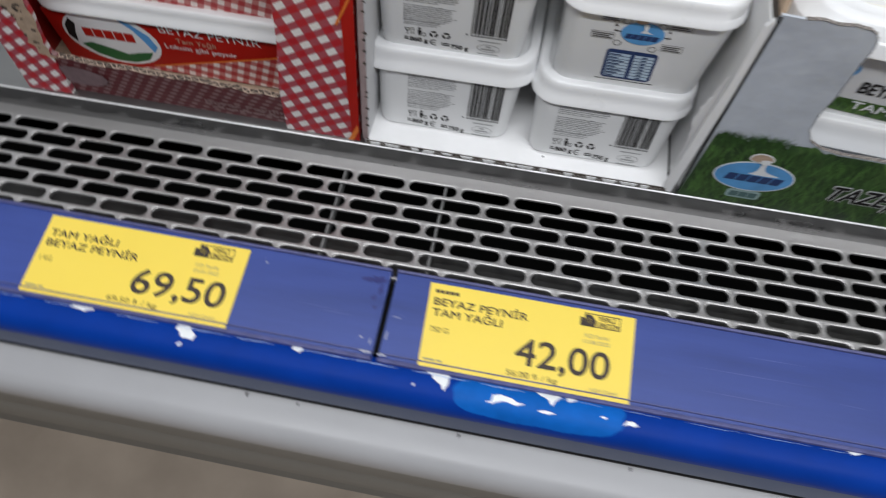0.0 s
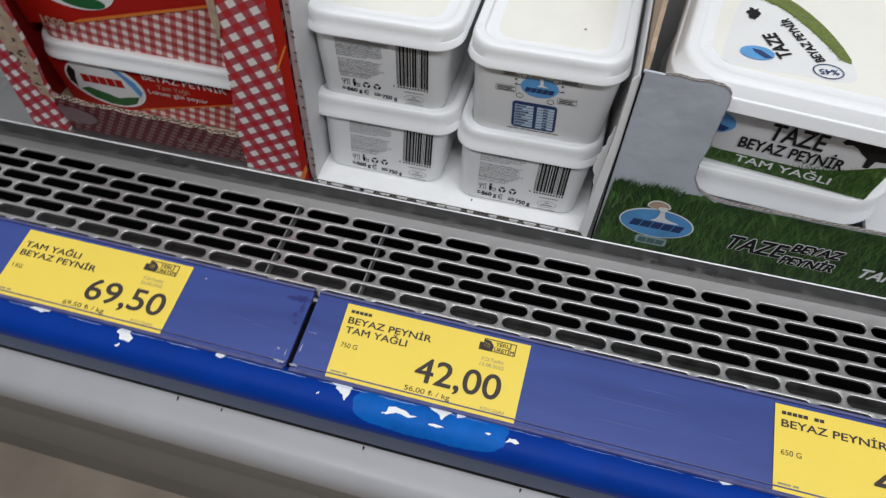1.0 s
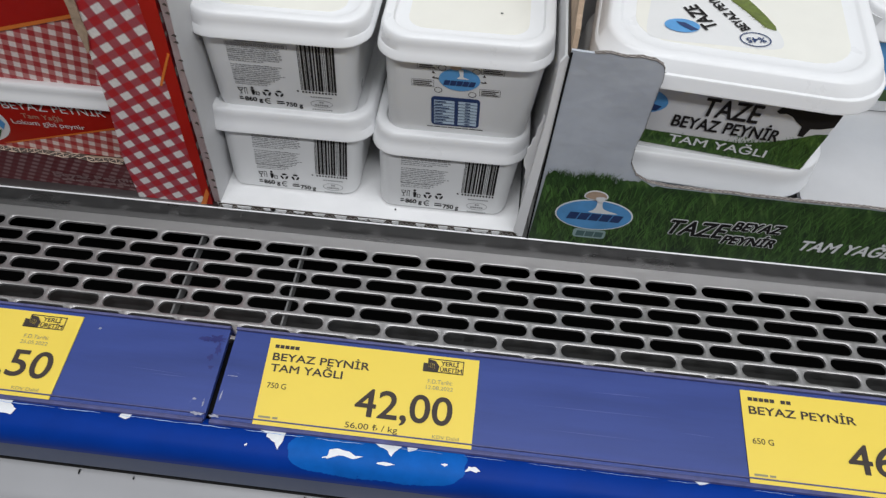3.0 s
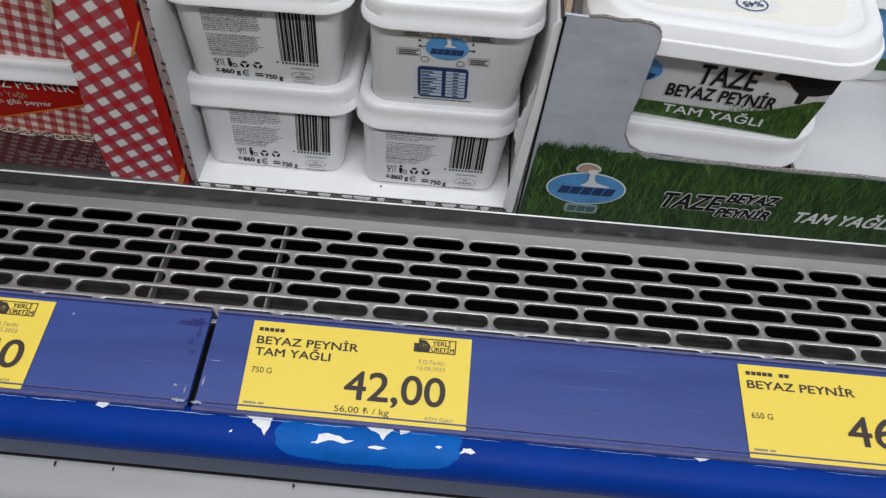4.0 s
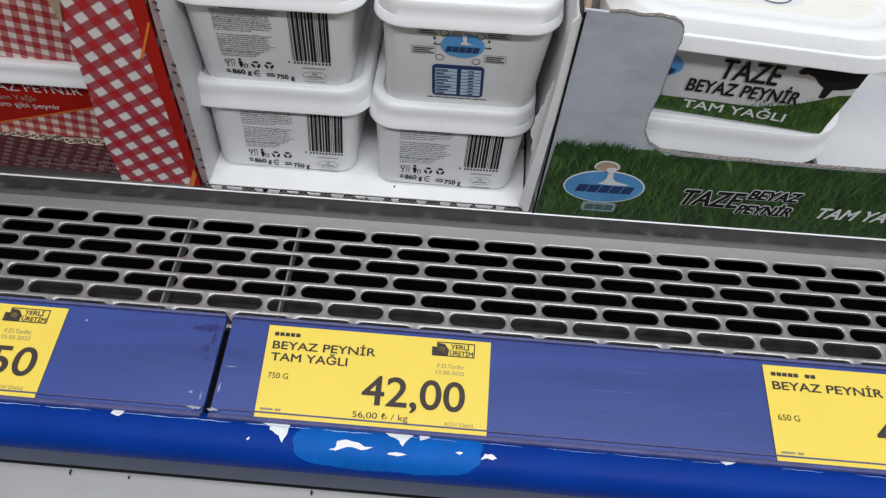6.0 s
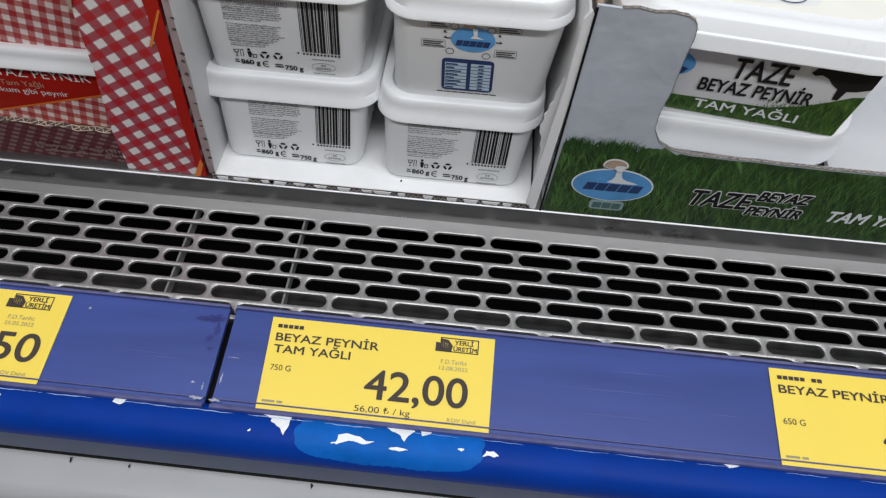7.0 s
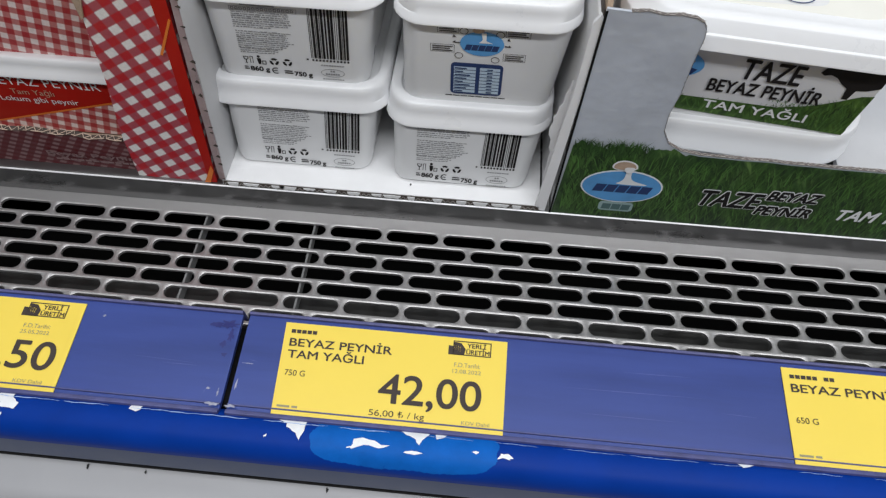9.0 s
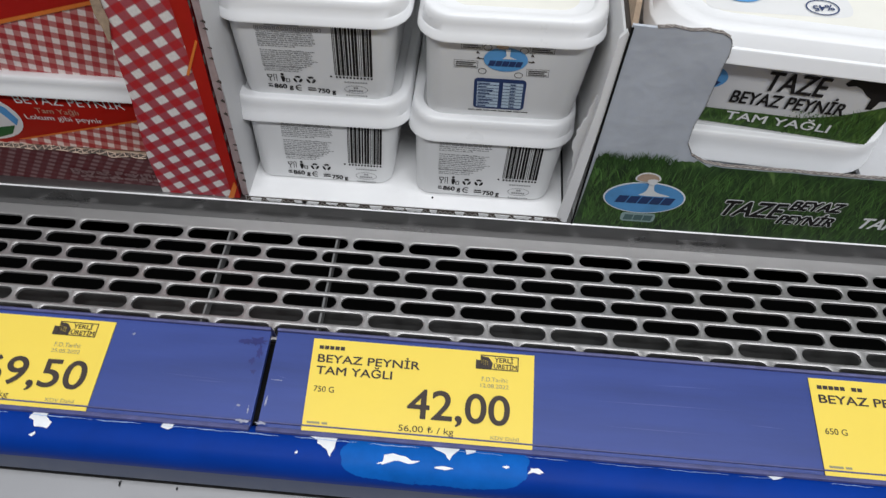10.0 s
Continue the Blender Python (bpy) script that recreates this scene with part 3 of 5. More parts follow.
CHIPS = [
    [(0.0065, 0.1735), (0.0125, 0.1725), (0.0125, 0.1700), (0.0165, 0.1675), (0.0185, 0.1650), (0.0198, 0.1690), (0.0205, 0.1735)],
    [(0.0375, 0.1640), (0.0400, 0.1645), (0.0405, 0.1675), (0.0440, 0.1683), (0.0490, 0.1676), (0.0520, 0.1660), (0.0555, 0.1660), (0.0510, 0.1648), (0.0480, 0.1652), (0.0440, 0.1655), (0.0400, 0.1638)],
    [(0.0580, 0.1740), (0.0610, 0.1715), (0.0640, 0.1705), (0.0672, 0.1675), (0.0685, 0.1700), (0.0705, 0.1722), (0.0715, 0.1742)],
    [(0.0728, 0.1742), (0.0735, 0.1705), (0.0765, 0.1715), (0.0790, 0.1742)],
    [(0.0985, 0.1650), (0.1000, 0.1672), (0.1030, 0.1672), (0.1052, 0.1660), (0.1035, 0.1652), (0.1010, 0.1656)],
    [(0.0885, 0.1668), (0.0900, 0.1676), (0.0912, 0.1668), (0.0898, 0.1660)],
    [(0.0610, 0.1642), (0.0640, 0.1652), (0.0690, 0.1645), (0.0655, 0.1636)],
    [(-0.1095, 0.1730), (-0.1100, 0.1700), (-0.1075, 0.1690), (-0.1060, 0.1665), (-0.1005, 0.1662), (-0.0995, 0.1690), (-0.1030, 0.1710), (-0.1035, 0.1735)],
    [(-0.1075, 0.1632), (-0.1055, 0.1645), (-0.1048, 0.1640), (-0.1065, 0.1625)],
    [(-0.0535, 0.1735), (-0.0540, 0.1712), (-0.0505, 0.1702), (-0.0490, 0.1712), (-0.0488, 0.1737)],
    [(-0.1620, 0.1735), (-0.1640, 0.1712), (-0.1560, 0.1702), (-0.1520, 0.1720), (-0.1525, 0.1737)],
    [(0.1930, 0.1738), (0.1960, 0.1712), (0.1990, 0.1718), (0.2040, 0.1738)],
    [(0.0040, 0.1652), (0.0048, 0.1662), (0.0052, 0.1655), (0.0044, 0.1648)],
]
for pts in CHIPS:
    patch("paint_chip", pts, CHIP, on_bumper_top, "white chip in the paint")

# broken pale strokes: worn paint with the bumper's highlight painted in
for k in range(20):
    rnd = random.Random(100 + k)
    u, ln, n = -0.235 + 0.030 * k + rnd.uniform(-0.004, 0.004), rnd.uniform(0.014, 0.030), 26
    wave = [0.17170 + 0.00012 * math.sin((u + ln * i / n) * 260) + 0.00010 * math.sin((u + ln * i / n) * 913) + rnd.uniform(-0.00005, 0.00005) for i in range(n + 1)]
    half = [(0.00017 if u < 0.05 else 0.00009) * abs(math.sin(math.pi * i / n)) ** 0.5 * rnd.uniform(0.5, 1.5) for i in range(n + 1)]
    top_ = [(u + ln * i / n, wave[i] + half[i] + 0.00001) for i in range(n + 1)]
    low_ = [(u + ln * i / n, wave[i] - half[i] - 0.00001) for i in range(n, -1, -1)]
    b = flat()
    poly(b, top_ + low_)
    part("worn_glint_line", lay(b, on_bumper_top), WORN_GLINT, bumper, "thin worn line with a highlight painted in")

# ---- price rails ----
RT, RB = (0.2186, 0.5312), (0.1742, 0.5270)       # back and front edge of the rail's face (y, z)


def on_rail(u, v, lift=0.0):
    """u along the shelf, v millimetre-true up the rail from its front edge."""
    n = math.hypot(RT[0] - RB[0], RT[1] - RB[1])
    dy, dz = (RT[0] - RB[0]) / n, (RT[1] - RB[1]) / n
    return (u, RB[0] + dy * v - dz * lift, RB[1] + dz * v + dy * lift)


RAIL_LONG = math.hypot(RT[0] - RB[0], RT[1] - RB[1])


def price_rail(x0, x1):
    rail = thing("price_rail", ((x0 + x1) / 2, 0.196, 0.51), "violet-blue plastic price rail along the shelf front", "price rail", "price rails on the shelf front")
    pts = lambda seq: [on_rail(0, v, h)[1:] for v, h in seq]
    part("backing", sweep(pts([(0, 0), (RAIL_LONG, 0), (RAIL_LONG, -0.0022), (0.002, -0.0022), (0, -0.002)]), x0, x1, True), RAIL, rail)
    part("top_edge", sweep(pts([(RAIL_LONG - 0.0009, 0.0001), (RAIL_LONG - 0.0008, 0.0016), (RAIL_LONG + 0.0002, 0.0018), (RAIL_LONG + 0.0008, 0.001), (RAIL_LONG + 0.0008, -0.009), (RAIL_LONG + 0.0001, -0.009)]), x0, x1, True), RAIL_EDGE, rail, "worn translucent top edge", smooth=True)
    part("bottom_lip", sweep(pts([(-0.0012, -0.003), (-0.0014, 0.0006), (-0.0009, 0.0015), (0.0002, 0.0016), (0.0007, 0.0013), (0.0004, 0.0003), (0.0, -0.003)]), x0, x1, True), RAIL_EDGE, rail, "folded translucent bottom lip", smooth=True)
    part("fold_line", sweep(pts([(0.0026, 0.0001), (0.0027, 0.0011), (0.0032, 0.0011), (0.0033, 0.0001)]), x0, x1, True), RAIL_EDGE, rail, "fold line of the clear cover", smooth=True)
    return rail


# added black block that keeps the gap between the rails dark
part("rail_gap_filler", boxed(X0, 0.178, 0.506, X1, 0.2155, 0.5225), RUBBER_AND_SHADE, cabinet, "black filler added to darken the gap between the price rails")
rail_a = price_rail(-0.62, -0.0174)
rail_b = price_rail(-0.0143, 0.80)
for k, (u, v, ru, rv) in enumerate(((-0.0222, 0.0385, 0.0038, 0.0017), (-0.0275, 0.0378, 0.0028, 0.0012), (-0.0205, 0.0335, 0.0014, 0.0026), (-0.0228, 0.0292, 0.0014, 0.0014), (-0.0212, 0.0245, 0.0011, 0.0011))):
    b = flat()
    blob(b, u, v, ru, rv, 40 + k, 0.45, 22)
    part("ink_smear", lay(b, lambda p, q: on_rail(p, q, 0.0003)), TAPE, rail_a, "dark blue smear at the end of the rail")

for rail, u, v, ln, up in ((rail_a, -0.062, 0.0205, 0.030, -0.0010), (rail_a, -0.048, 0.0185, 0.018, 0.0), (rail_a, -0.0260, 0.0065, 0.0015, 0.004), (rail_a, -0.0800, 0.0390, 0.0012, 0.0006),
                       (rail_b, -0.0105, 0.0235, 0.0050, -0.0012), (rail_b, 0.125, 0.024, 0.060, 0.0006), (rail_b, 0.130, 0.0135, 0.045, 0.0), (rail_b, 0.190, 0.0190, 0.016, -0.0006), (rail_b, 0.150, 0.033, 0.030, 0.0004)):
    b = flat()
    poly(b, [(u, v), (u + ln * 0.4, v + up * 0.3 - 0.00012), (u + ln, v + up), (u + ln * 0.5, v + up * 0.5 + 0.00016)])
    part("scratch", lay(b, lambda p, q: on_rail(p, q, 0.0003)), SCRATCH, rail, "pale scratch in the plastic")
for u, r_ in ((-0.078, 0.0008), (-0.052, 0.0006), (0.028, 0.0008), (0.110, 0.0007)):
    b = flat()
    blob(b, u, 0.1550, r_ * 0.7, r_ * 1.3, int(u * 1000) + 500, 0.5)
    part("grime_spot", lay(b, lambda p, q: (p, q, 0.4955 + (q - 0.1535) * 0.21 + 0.0006)), RUBBER_AND_SHADE, cabinet, "black grime by the seal")


for rail, u, v, ru, rv in ((rail_a, -0.0205, 0.0022, 0.0022, 0.0007), (rail_a, -0.0196, 0.0075, 0.0004, 0.0016), (rail_a, -0.0240, 0.0090, 0.0007, 0.0005), (rail_a, -0.0785, 0.0372, 0.0007, 0.0005),
                            (rail_b, -0.0125, 0.0020, 0.0020, 0.0006), (rail_b, -0.0100, 0.0215, 0.0018, 0.0002), (rail_b, -0.0128, 0.0120, 0.0003, 0.0020)):
    b = flat()
    blob(b, u, v, ru, rv, int(abs(u + v) * 1e5), 0.55, 16)
    part("scuff", lay(b, lambda p, q: on_rail(p, q, 0.0018 if q < 0.004 else 0.0003)), SCUFF, rail, "pale scuff in the plastic")


def price_tag(x, label, name_lines, weight, price, per_kg, brand_bar, wide=0.1, skew=0.0):
    tag = thing("price_tag", (x + 0.05, 0.196, 0.529), label, "price tag", "yellow price tags in the rails")
    on = lambda u, v: on_rail(x + u * wide * 0.01 + skew * (1 - u / 100) * (1 - v / 41.5), 0.0012 + v * 0.001, 0.0008)
    bm = bmesh.new()
    up = [bm.verts.new(on_rail(x + a * wide + skew * (1 - a) * (1 - b), 0.0004 + b * 0.0415, 0.0006)) for a, b in ((0, 0), (1, 0), (1, 1), (0, 1))]
    lo = [bm.verts.new(on_rail(x + a * wide + skew * (1 - a) * (1 - b), 0.0004 + b * 0.0415, 0.0002)) for a, b in ((0, 0), (1, 0), (1, 1), (0, 1))]
    bm.faces.new(up), bm.faces.new(list(reversed(lo)))
    for i in range(4):
        j = (i + 1) % 4
        bm.faces.new((lo[i], lo[j], up[j], up[i]))
    card = part("card", bm, YELLOW, tag)

    def ink(name, draw, mat=TAG_INK, lab=""):
        b = flat()
        draw(b)
        part(name, lay(b, on), mat, card, lab)
    if brand_bar:
        ink("brand_bar", lambda b: [rect(b, 3.0 + 2.4 * k, 35.9, 4.95 + 2.4 * k, 37.6) for k in range(int(brand_bar / 2.4)) if k != 5])
    for i, (words, span) in enumerate(name_lines):
        ink("lettering", lambda b: thick(b, words, 3.0, 29.9 - 5.4 * i, 3.5, span, 0.10))
    ink("printed_weight", lambda b: text(b, weight, 3.0, 16.6, 2.5, 9.0 if len(weight) > 4 else 6.0))
    ink("printed_price", lambda b: thick(b, price, 50.6 if wide > 0.102 else (45.2 if len(price) > 3 else 42.8), 8.7, 12.3, 44.5 if len(price) > 3 else 20.0, 0.24))
    if per_kg:
        ink("printed_unit_price", lambda b: text(b, per_kg, 42.0, 2.9, 2.5, 24.0))
    ink("fine_print", lambda b: (rect(b, 2.0, 2.8, 7.6, 3.7), rect(b, 8.5, 2.8, 11.0, 3.7)), INK_GREY)
    ink("fine_print", lambda b: text(b, "KDV Dahil", 82.0, 2.5, 1.5, 12.0), INK_GREY)
    ink("badge_frame", lambda b: frame_box(b, 76.0, 32.6, 93.0, 39.2, 0.45))
    ink("badge_mark", lambda b: (poly(b, [(74.0, 32.6), (81.0, 32.6), (81.6, 35.6), (79.5, 38.2), (76.5, 38.6), (76.0, 36.6), (74.0, 36.8)])))
    ink("badge_strokes", lambda b: [rect(b, 76.3 + 0.9 * k, 35.0 - 0.3 * k, 76.7 + 0.9 * k, 37.4 - 0.3 * k) for k in range(4)], YELLOW)
    ink("badge_lettering", lambda b: (thick(b, "YERLİ", 82.3, 36.2, 2.0, 8.3, 0.07), thick(b, "ÜRETİM", 82.0, 33.3, 2.0, 10.2, 0.07)))
    return tag, ink


tag_a, ink = price_tag(-0.1925, "yellow paper price tag reading 69,50 in the blue rail", [("TAM YAĞLI", 34), ("BEYAZ PEYNİR", 46.0)], "1 KG", "69,50", "69,50 ₺ / kg", 0, 0.1045)
ink("date_lettering", lambda b: text(b, "F.D.Tarihi:", 77.0, 27.2, 1.9, 11.5), INK_GREY)
ink("date_lettering", lambda b: text(b, "25.05.2022", 76.5, 24.4, 1.7, 12.5), INK_GREY)
tag_b, ink = price_tag(0.0026, "yellow paper price tag reading 42,00 in the blue rail", [("BEYAZ PEYNİR", 46.0), ("TAM YAĞLI", 34)], "750 G", "42,00", "56,00 ₺ / kg", 12.0, 0.0978, 0.0018)
ink("date_lettering", lambda b: text(b, "F.D.Tarihi:", 77.0, 27.2, 1.9, 11.5), INK_GREY)
ink("date_lettering", lambda b: text(b, "12.08.2022", 76.5, 24.4, 1.7, 12.5), INK_GREY)
tag_c, ink = price_tag(0.2178, "yellow paper price tag for 650 g cheese in the blue rail", [("BEYAZ PEYNİR", 46.0)], "650 G", "46", "", 20.0)

# ---- tubs ----


def tub(name, label, group, cx, yf, zb, wide, deep, high, lid_wide, lid_lo, lid_hi, rim=0.0028, yoff=0.0036, mat=PLASTIC, lidmat=LIDPLASTIC, r=0.008, lid_shift=0.0, shoulder=False, drop=0.0024, foot=0.0, cream=True):
    """A square plastic tub with a snap lid. Returns the thing, its body and the surface of its front."""
    t = thing(name, (cx, yf + deep / 2, zb), label, "cheese tub", group)
    w0, w1 = wide / 2 - 0.0022, wide / 2
    top = lid_hi - 0.004
    body = part("body", loft([
        (cx - w0 + 0.002, cx + w0 - 0.002, yf + 0.0040 - foot, yf + deep - 0.006, zb + 0.0002, r),
        (cx - w0 + 0.0005, cx + w0 - 0.0005, yf + 0.0026 - foot, yf + deep - 0.003, zb + 0.0007, r),
        (cx - w0, cx + w0, yf + 0.0022 - foot, yf + deep - 0.002, zb + 0.0040, r),
        (cx - w1, cx + w1, yf, yf + deep, lid_lo + 0.002, r),
        (cx - w1, cx + w1, yf, yf + deep, top, r)]), mat, t, lean=True, smooth=True)
    l = lid_wide / 2
    lx = cx + lid_shift
    y0, y1 = yf - yoff, yf + deep + yoff
    R = r + 0.0065
    hgt = lid_hi - lid_lo

    def at(inset, z, rr):
        return (lx - l + inset, lx + l - inset, y0 + inset, y1 - inset, z, rr)
    rings = [at(0.0030, lid_lo + 0.0012, R), at(0.0005, lid_lo, R), at(0.0, lid_lo + 0.0004, R), at(0.0, lid_lo + 0.0012, R), at(0.0002, lid_lo + 0.0016, R)]
    if shoulder:
        rings += [at(0.0004, lid_lo + hgt * 0.46, R), at(0.0008, lid_lo + hgt * 0.52, R), at(0.0018, lid_lo + hgt * 0.55, R), at(0.0040, lid_lo + hgt * 0.90, R), at(0.0050, lid_hi - 0.0003, R), at(0.0062, lid_hi, R)]
    else:
        rings += [at(0.0006, lid_lo + hgt * 0.34, R), at(0.0010, lid_lo + hgt * 0.38, R), at(0.0012, lid_lo + hgt * 0.70, R), at(0.0015, lid_lo + hgt * 0.84, R), at(0.0019, lid_hi - 0.0007, R), at(0.0024, lid_hi - 0.0002, R), at(0.0030, lid_hi, R)]
    k0 = 0.0062 if shoulder else 0.0028
    rings += [at(k0 + rim, lid_hi, R - 0.001), at(k0 + 0.0008 + rim, lid_hi - 0.0004, R - 0.002), at(k0 + 0.0014 + rim, lid_hi - drop, R - 0.002),
              at(k0 + 0.0022 + rim, lid_hi - drop - 0.0004, R - 0.003), at(k0 + 0.0065 + rim, lid_hi - drop - 0.0004, R - 0.005)]
    lid = part("lid", loft(rings), lidmat, t, "white snap-on lid with a raised rim", lean=True, smooth=True)
    if cream:
        q = k0 + 0.0075 + rim
        zf = lid_hi - drop - 0.0004
        part("lid_panel", loft([at(q, zf, R - 0.006), at(q, zf + 0.00008, R - 0.006), at(q + 0.0002, zf + 0.00010, R - 0.006)]), PANEL, lid, "creamy white middle of the lid", lean=True)

    def face(u, v):
        k = (v - zb - 0.004) / max(1e-4, (lid_lo + 0.002 - zb - 0.004))
        return (u + LEAN * (v - 0.52), yf + (0.0022 - foot) * (1 - k) - 0.00035, v)
    return t, body, face


def back_print(body, face, cx, zb):
    """The printed back of a small tub: text block, barcode, marks and weights. u from the tub's middle."""
    def put(name, mat, draw, lab="", kind=""):
        b = flat()
        draw(b)
        part(name, lay(b, lambda u, v: face(cx + u * 0.001, zb + v * 0.001)), mat, body, lab, kind=kind)
    rnd = random.Random(5)

    def lines(b):
        def block(v, low, left, right, ragged, last):
            while v > low:
                end = right - rnd.uniform(0, ragged) if v - 1.2 > low else last
                u = left
                while u < end:
                    step = rnd.uniform(0.5, 2.6)
                    dip = rnd.uniform(-0.08, 0.10)
                    rect(b, u, v + dip, min(u + step, end), v + dip + rnd.choice((0.38, 0.46, 0.54, 0.62)))
                    u += step + rnd.uniform(0.22, 0.5)
                v -= 1.15
        rect(b, -24.0, 41.0, -9.0, 42.4)
        block(37.4, 28.4, -28.6, -2.0, 2.6, -12.0)
        block(26.9, 17.6, -28.2, -2.4, 4.5, -8.0)
        block(17.2, 13.8, -27.8, -8.0, 6.0, -12.0)
    put("fine_print", TEXT_GREY, lines, "", "stuff")

    def heading(b):
        frame_box(b, -28.9, 38.3, 0.4, 40.6, 0.22)
        for k in range(15):
            frame_box(b, -28.2 + 1.85 * k, 38.75, -26.8 + 1.85 * k, 40.15, 0.36)
    put("heading_bar", TEXT_GREY, heading)

    def bars(b):
        u = 4.9
        while u < 22.6:
            w = rnd.choice((0.28, 0.28, 0.55, 0.8, 1.1))
            rect(b, u, 14.4, min(u + w, 22.8), 42.5)
            u += w + rnd.choice((0.28, 0.35, 0.55))
        for k in range(11):
            rect(b, 5.2 + 1.62 * k, 12.7, 6.1 + 1.62 * k, 13.8)
        rect(b, 2.6, 13.0, 3.5, 13.9)
    put("barcode", INK, bars, "black barcode", "stuff")

    def marks(b):
        poly(b, [(-27.3, 12.6), (-26.9, 12.6), (-26.7, 11.4), (-26.0, 10.9), (-25.3, 11.4), (-25.1, 12.6), (-24.7, 12.6), (-25.0, 11.0), (-25.8, 10.4), (-25.8, 8.9), (-25.0, 8.6), (-27.0, 8.6), (-26.2, 8.9), (-26.2, 10.4), (-27.0, 11.0)])
        rect(b, -27.3, 12.3, -24.7, 12.6), rect(b, -24.2, 8.6, -23.9, 12.8), rect(b, -23.0, 8.6, -22.7, 12.8), rect(b, -24.2, 12.5, -22.7, 12.8)
        poly(b, [(-20.9, 11.9), (-19.1, 11.9), (-18.9, 10.2), (-19.4, 8.3), (-20.4, 8.3), (-20.7, 10.2)]), oval(b, -20.0, 12.9, 0.75, 0.75, 10)
        frame_box(b, -18.6, 8.3, -16.7, 10.6, 0.35)
        for c in (-12.9, -6.7):
            for k in range(3):
                arc3 = [radians(120 * k + 90 + d) for d in (-44, -15, 15, 44)]
                poly(b, [(c + 2.2 * math.cos(a), 10.4 + 2.15 * math.sin(a)) for a in arc3] + [(c + 1.05 * math.cos(a), 10.4 + 1.05 * math.sin(a)) for a in reversed(arc3)])
        rect(b, -27.4, 6.1, -25.6, 6.7), rect(b, -27.4, 4.8, -25.2, 5.5), rect(b, -8.6, 5.0, -4.9, 5.6), rect(b, -8.6, 3.7, -4.6, 4.4)
    put("mark_print", INK, marks)

    def stamp(b):
        oval_ring(b, 14.3, 6.0, 5.6, 2.5, 0.28)
        for k in range(2):
            rect(b, 13.2 + 1.2 * k, 6.5, 14.1 + 1.2 * k, 7.5)
        for k in range(6):
            rect(b, 10.9 + 1.15 * k, 4.7, 11.8 + 1.15 * k, 5.7)
        for k in range(9):
            rect(b, 9.0 + 1.22 * k, 10.1, 10.0 + 1.22 * k, 10.8), rect(b, 9.4 + 1.15 * k, 1.8, 10.3 + 1.15 * k, 2.4)
    put("stamp_print", TEXT_GREY, stamp, "", "stuff")

    def weights(b):
        thick(b, "860 g", -24.6, 4.1, 2.6, 8.9, 0.13), thick(b, "750 g", -3.9, 2.6, 2.6, 8.4, 0.13)
        arc3 = [radians(d) for d in range(60, 301, 20)]
        poly(b, [(-12.6 + 2.0 * math.cos(a), 5.0 + 1.9 * math.sin(a)) for a in arc3] + [(-12.6 + 1.5 * math.cos(a), 5.0 + 1.4 * math.sin(a)) for a in reversed(arc3)])
        rect(b, -14.0, 4.8, -11.9, 5.2)
    put("printed_weight", INK, weights)


SMALL = "small white plastic cheese tub with barcode in open carton"
GRP = "white cheese tubs in the open carton"
t1, b1, f1 = tub("cheese_tub", SMALL, GRP, -0.0122, 0.3185, 0.5240, 0.0770, 0.105, 0.055, 0.0930, 0.5640, 0.5785, lid_shift=-0.0018, foot=0.0065)
back_print(b1, f1, -0.0042, 0.5238)
t2, b2, f2 = tub("cheese_tub", SMALL, GRP, 0.0715, 0.3150, 0.5245, 0.0745, 0.105, 0.055, 0.0820, 0.5615, 0.5755, foot=0.0078)
back_print(b2, f2, 0.0760, 0.5247)
t3, b3, f3 = tub("cheese_tub", SMALL, GRP, -0.0132, 0.3180, 0.5762, 0.0755, 0.105, 0.055, 0.0870, 0.6225, 0.6350)
back_print(b3, f3, -0.0085, 0.5785)
t4, b4, f4 = tub("cheese_tub", "small white cheese tub with blue nutrition table in open carton", GRP, 0.0736, 0.3150, 0.5732, 0.0738, 0.105, 0.055, 0.0806, 0.6205, 0.6330, lid_shift=-0.0006)


def put4(name, mat, draw, lab="", lift=0.0):
    b = flat()
    draw(b)

    def s(u, v):
        x, y, z = f4(u - LEAN * (v - 0.52), v)
        return (x, y - lift, z)
    part(name, lay(b, s), mat, b4, lab)


put4("printed_oval", LOGO_BLUE, lambda b: oval(b, 0.0783, 0.6105, 0.0095, 0.0066), "blue oval mark")
put4("oval_stroke", LOGO_NAVY, lambda b: word_blocks(b, 0.0706, 0.6070, 0.0852, 0.6100, 5, 0.3), "plain navy blocks", lift=0.0002)
put4("oval_splash", LOGO_WHITE, lambda b: poly(b, [(0.0778, 0.6165), (0.0800, 0.6165), (0.0800, 0.6125), (0.0830, 0.6112), (0.0770, 0.6112), (0.0785, 0.6130)]), lift=0.0002)
put4("oval_jug", CREAM, lambda b: blob(b, 0.0765, 0.6178, 0.0026, 0.0016, 3, 0.15), lift=0.0002)
put4("printed_table", LOGO_NAVY, lambda b: rounded(b, 0.0652, 0.5808, 0.0885, 0.5995, 0.002), "navy nutrition table")
put4("table_field", TABLE_BLUE, lambda b: [(rect(b, 0.0666, 0.58205 + 0.00196 * k, 0.0764, 0.58365 + 0.00196 * k), rect(b, 0.0782, 0.58205 + 0.00196 * k, 0.0872, 0.58365 + 0.00196 * k)) for k in range(8)], lift=0.0002)
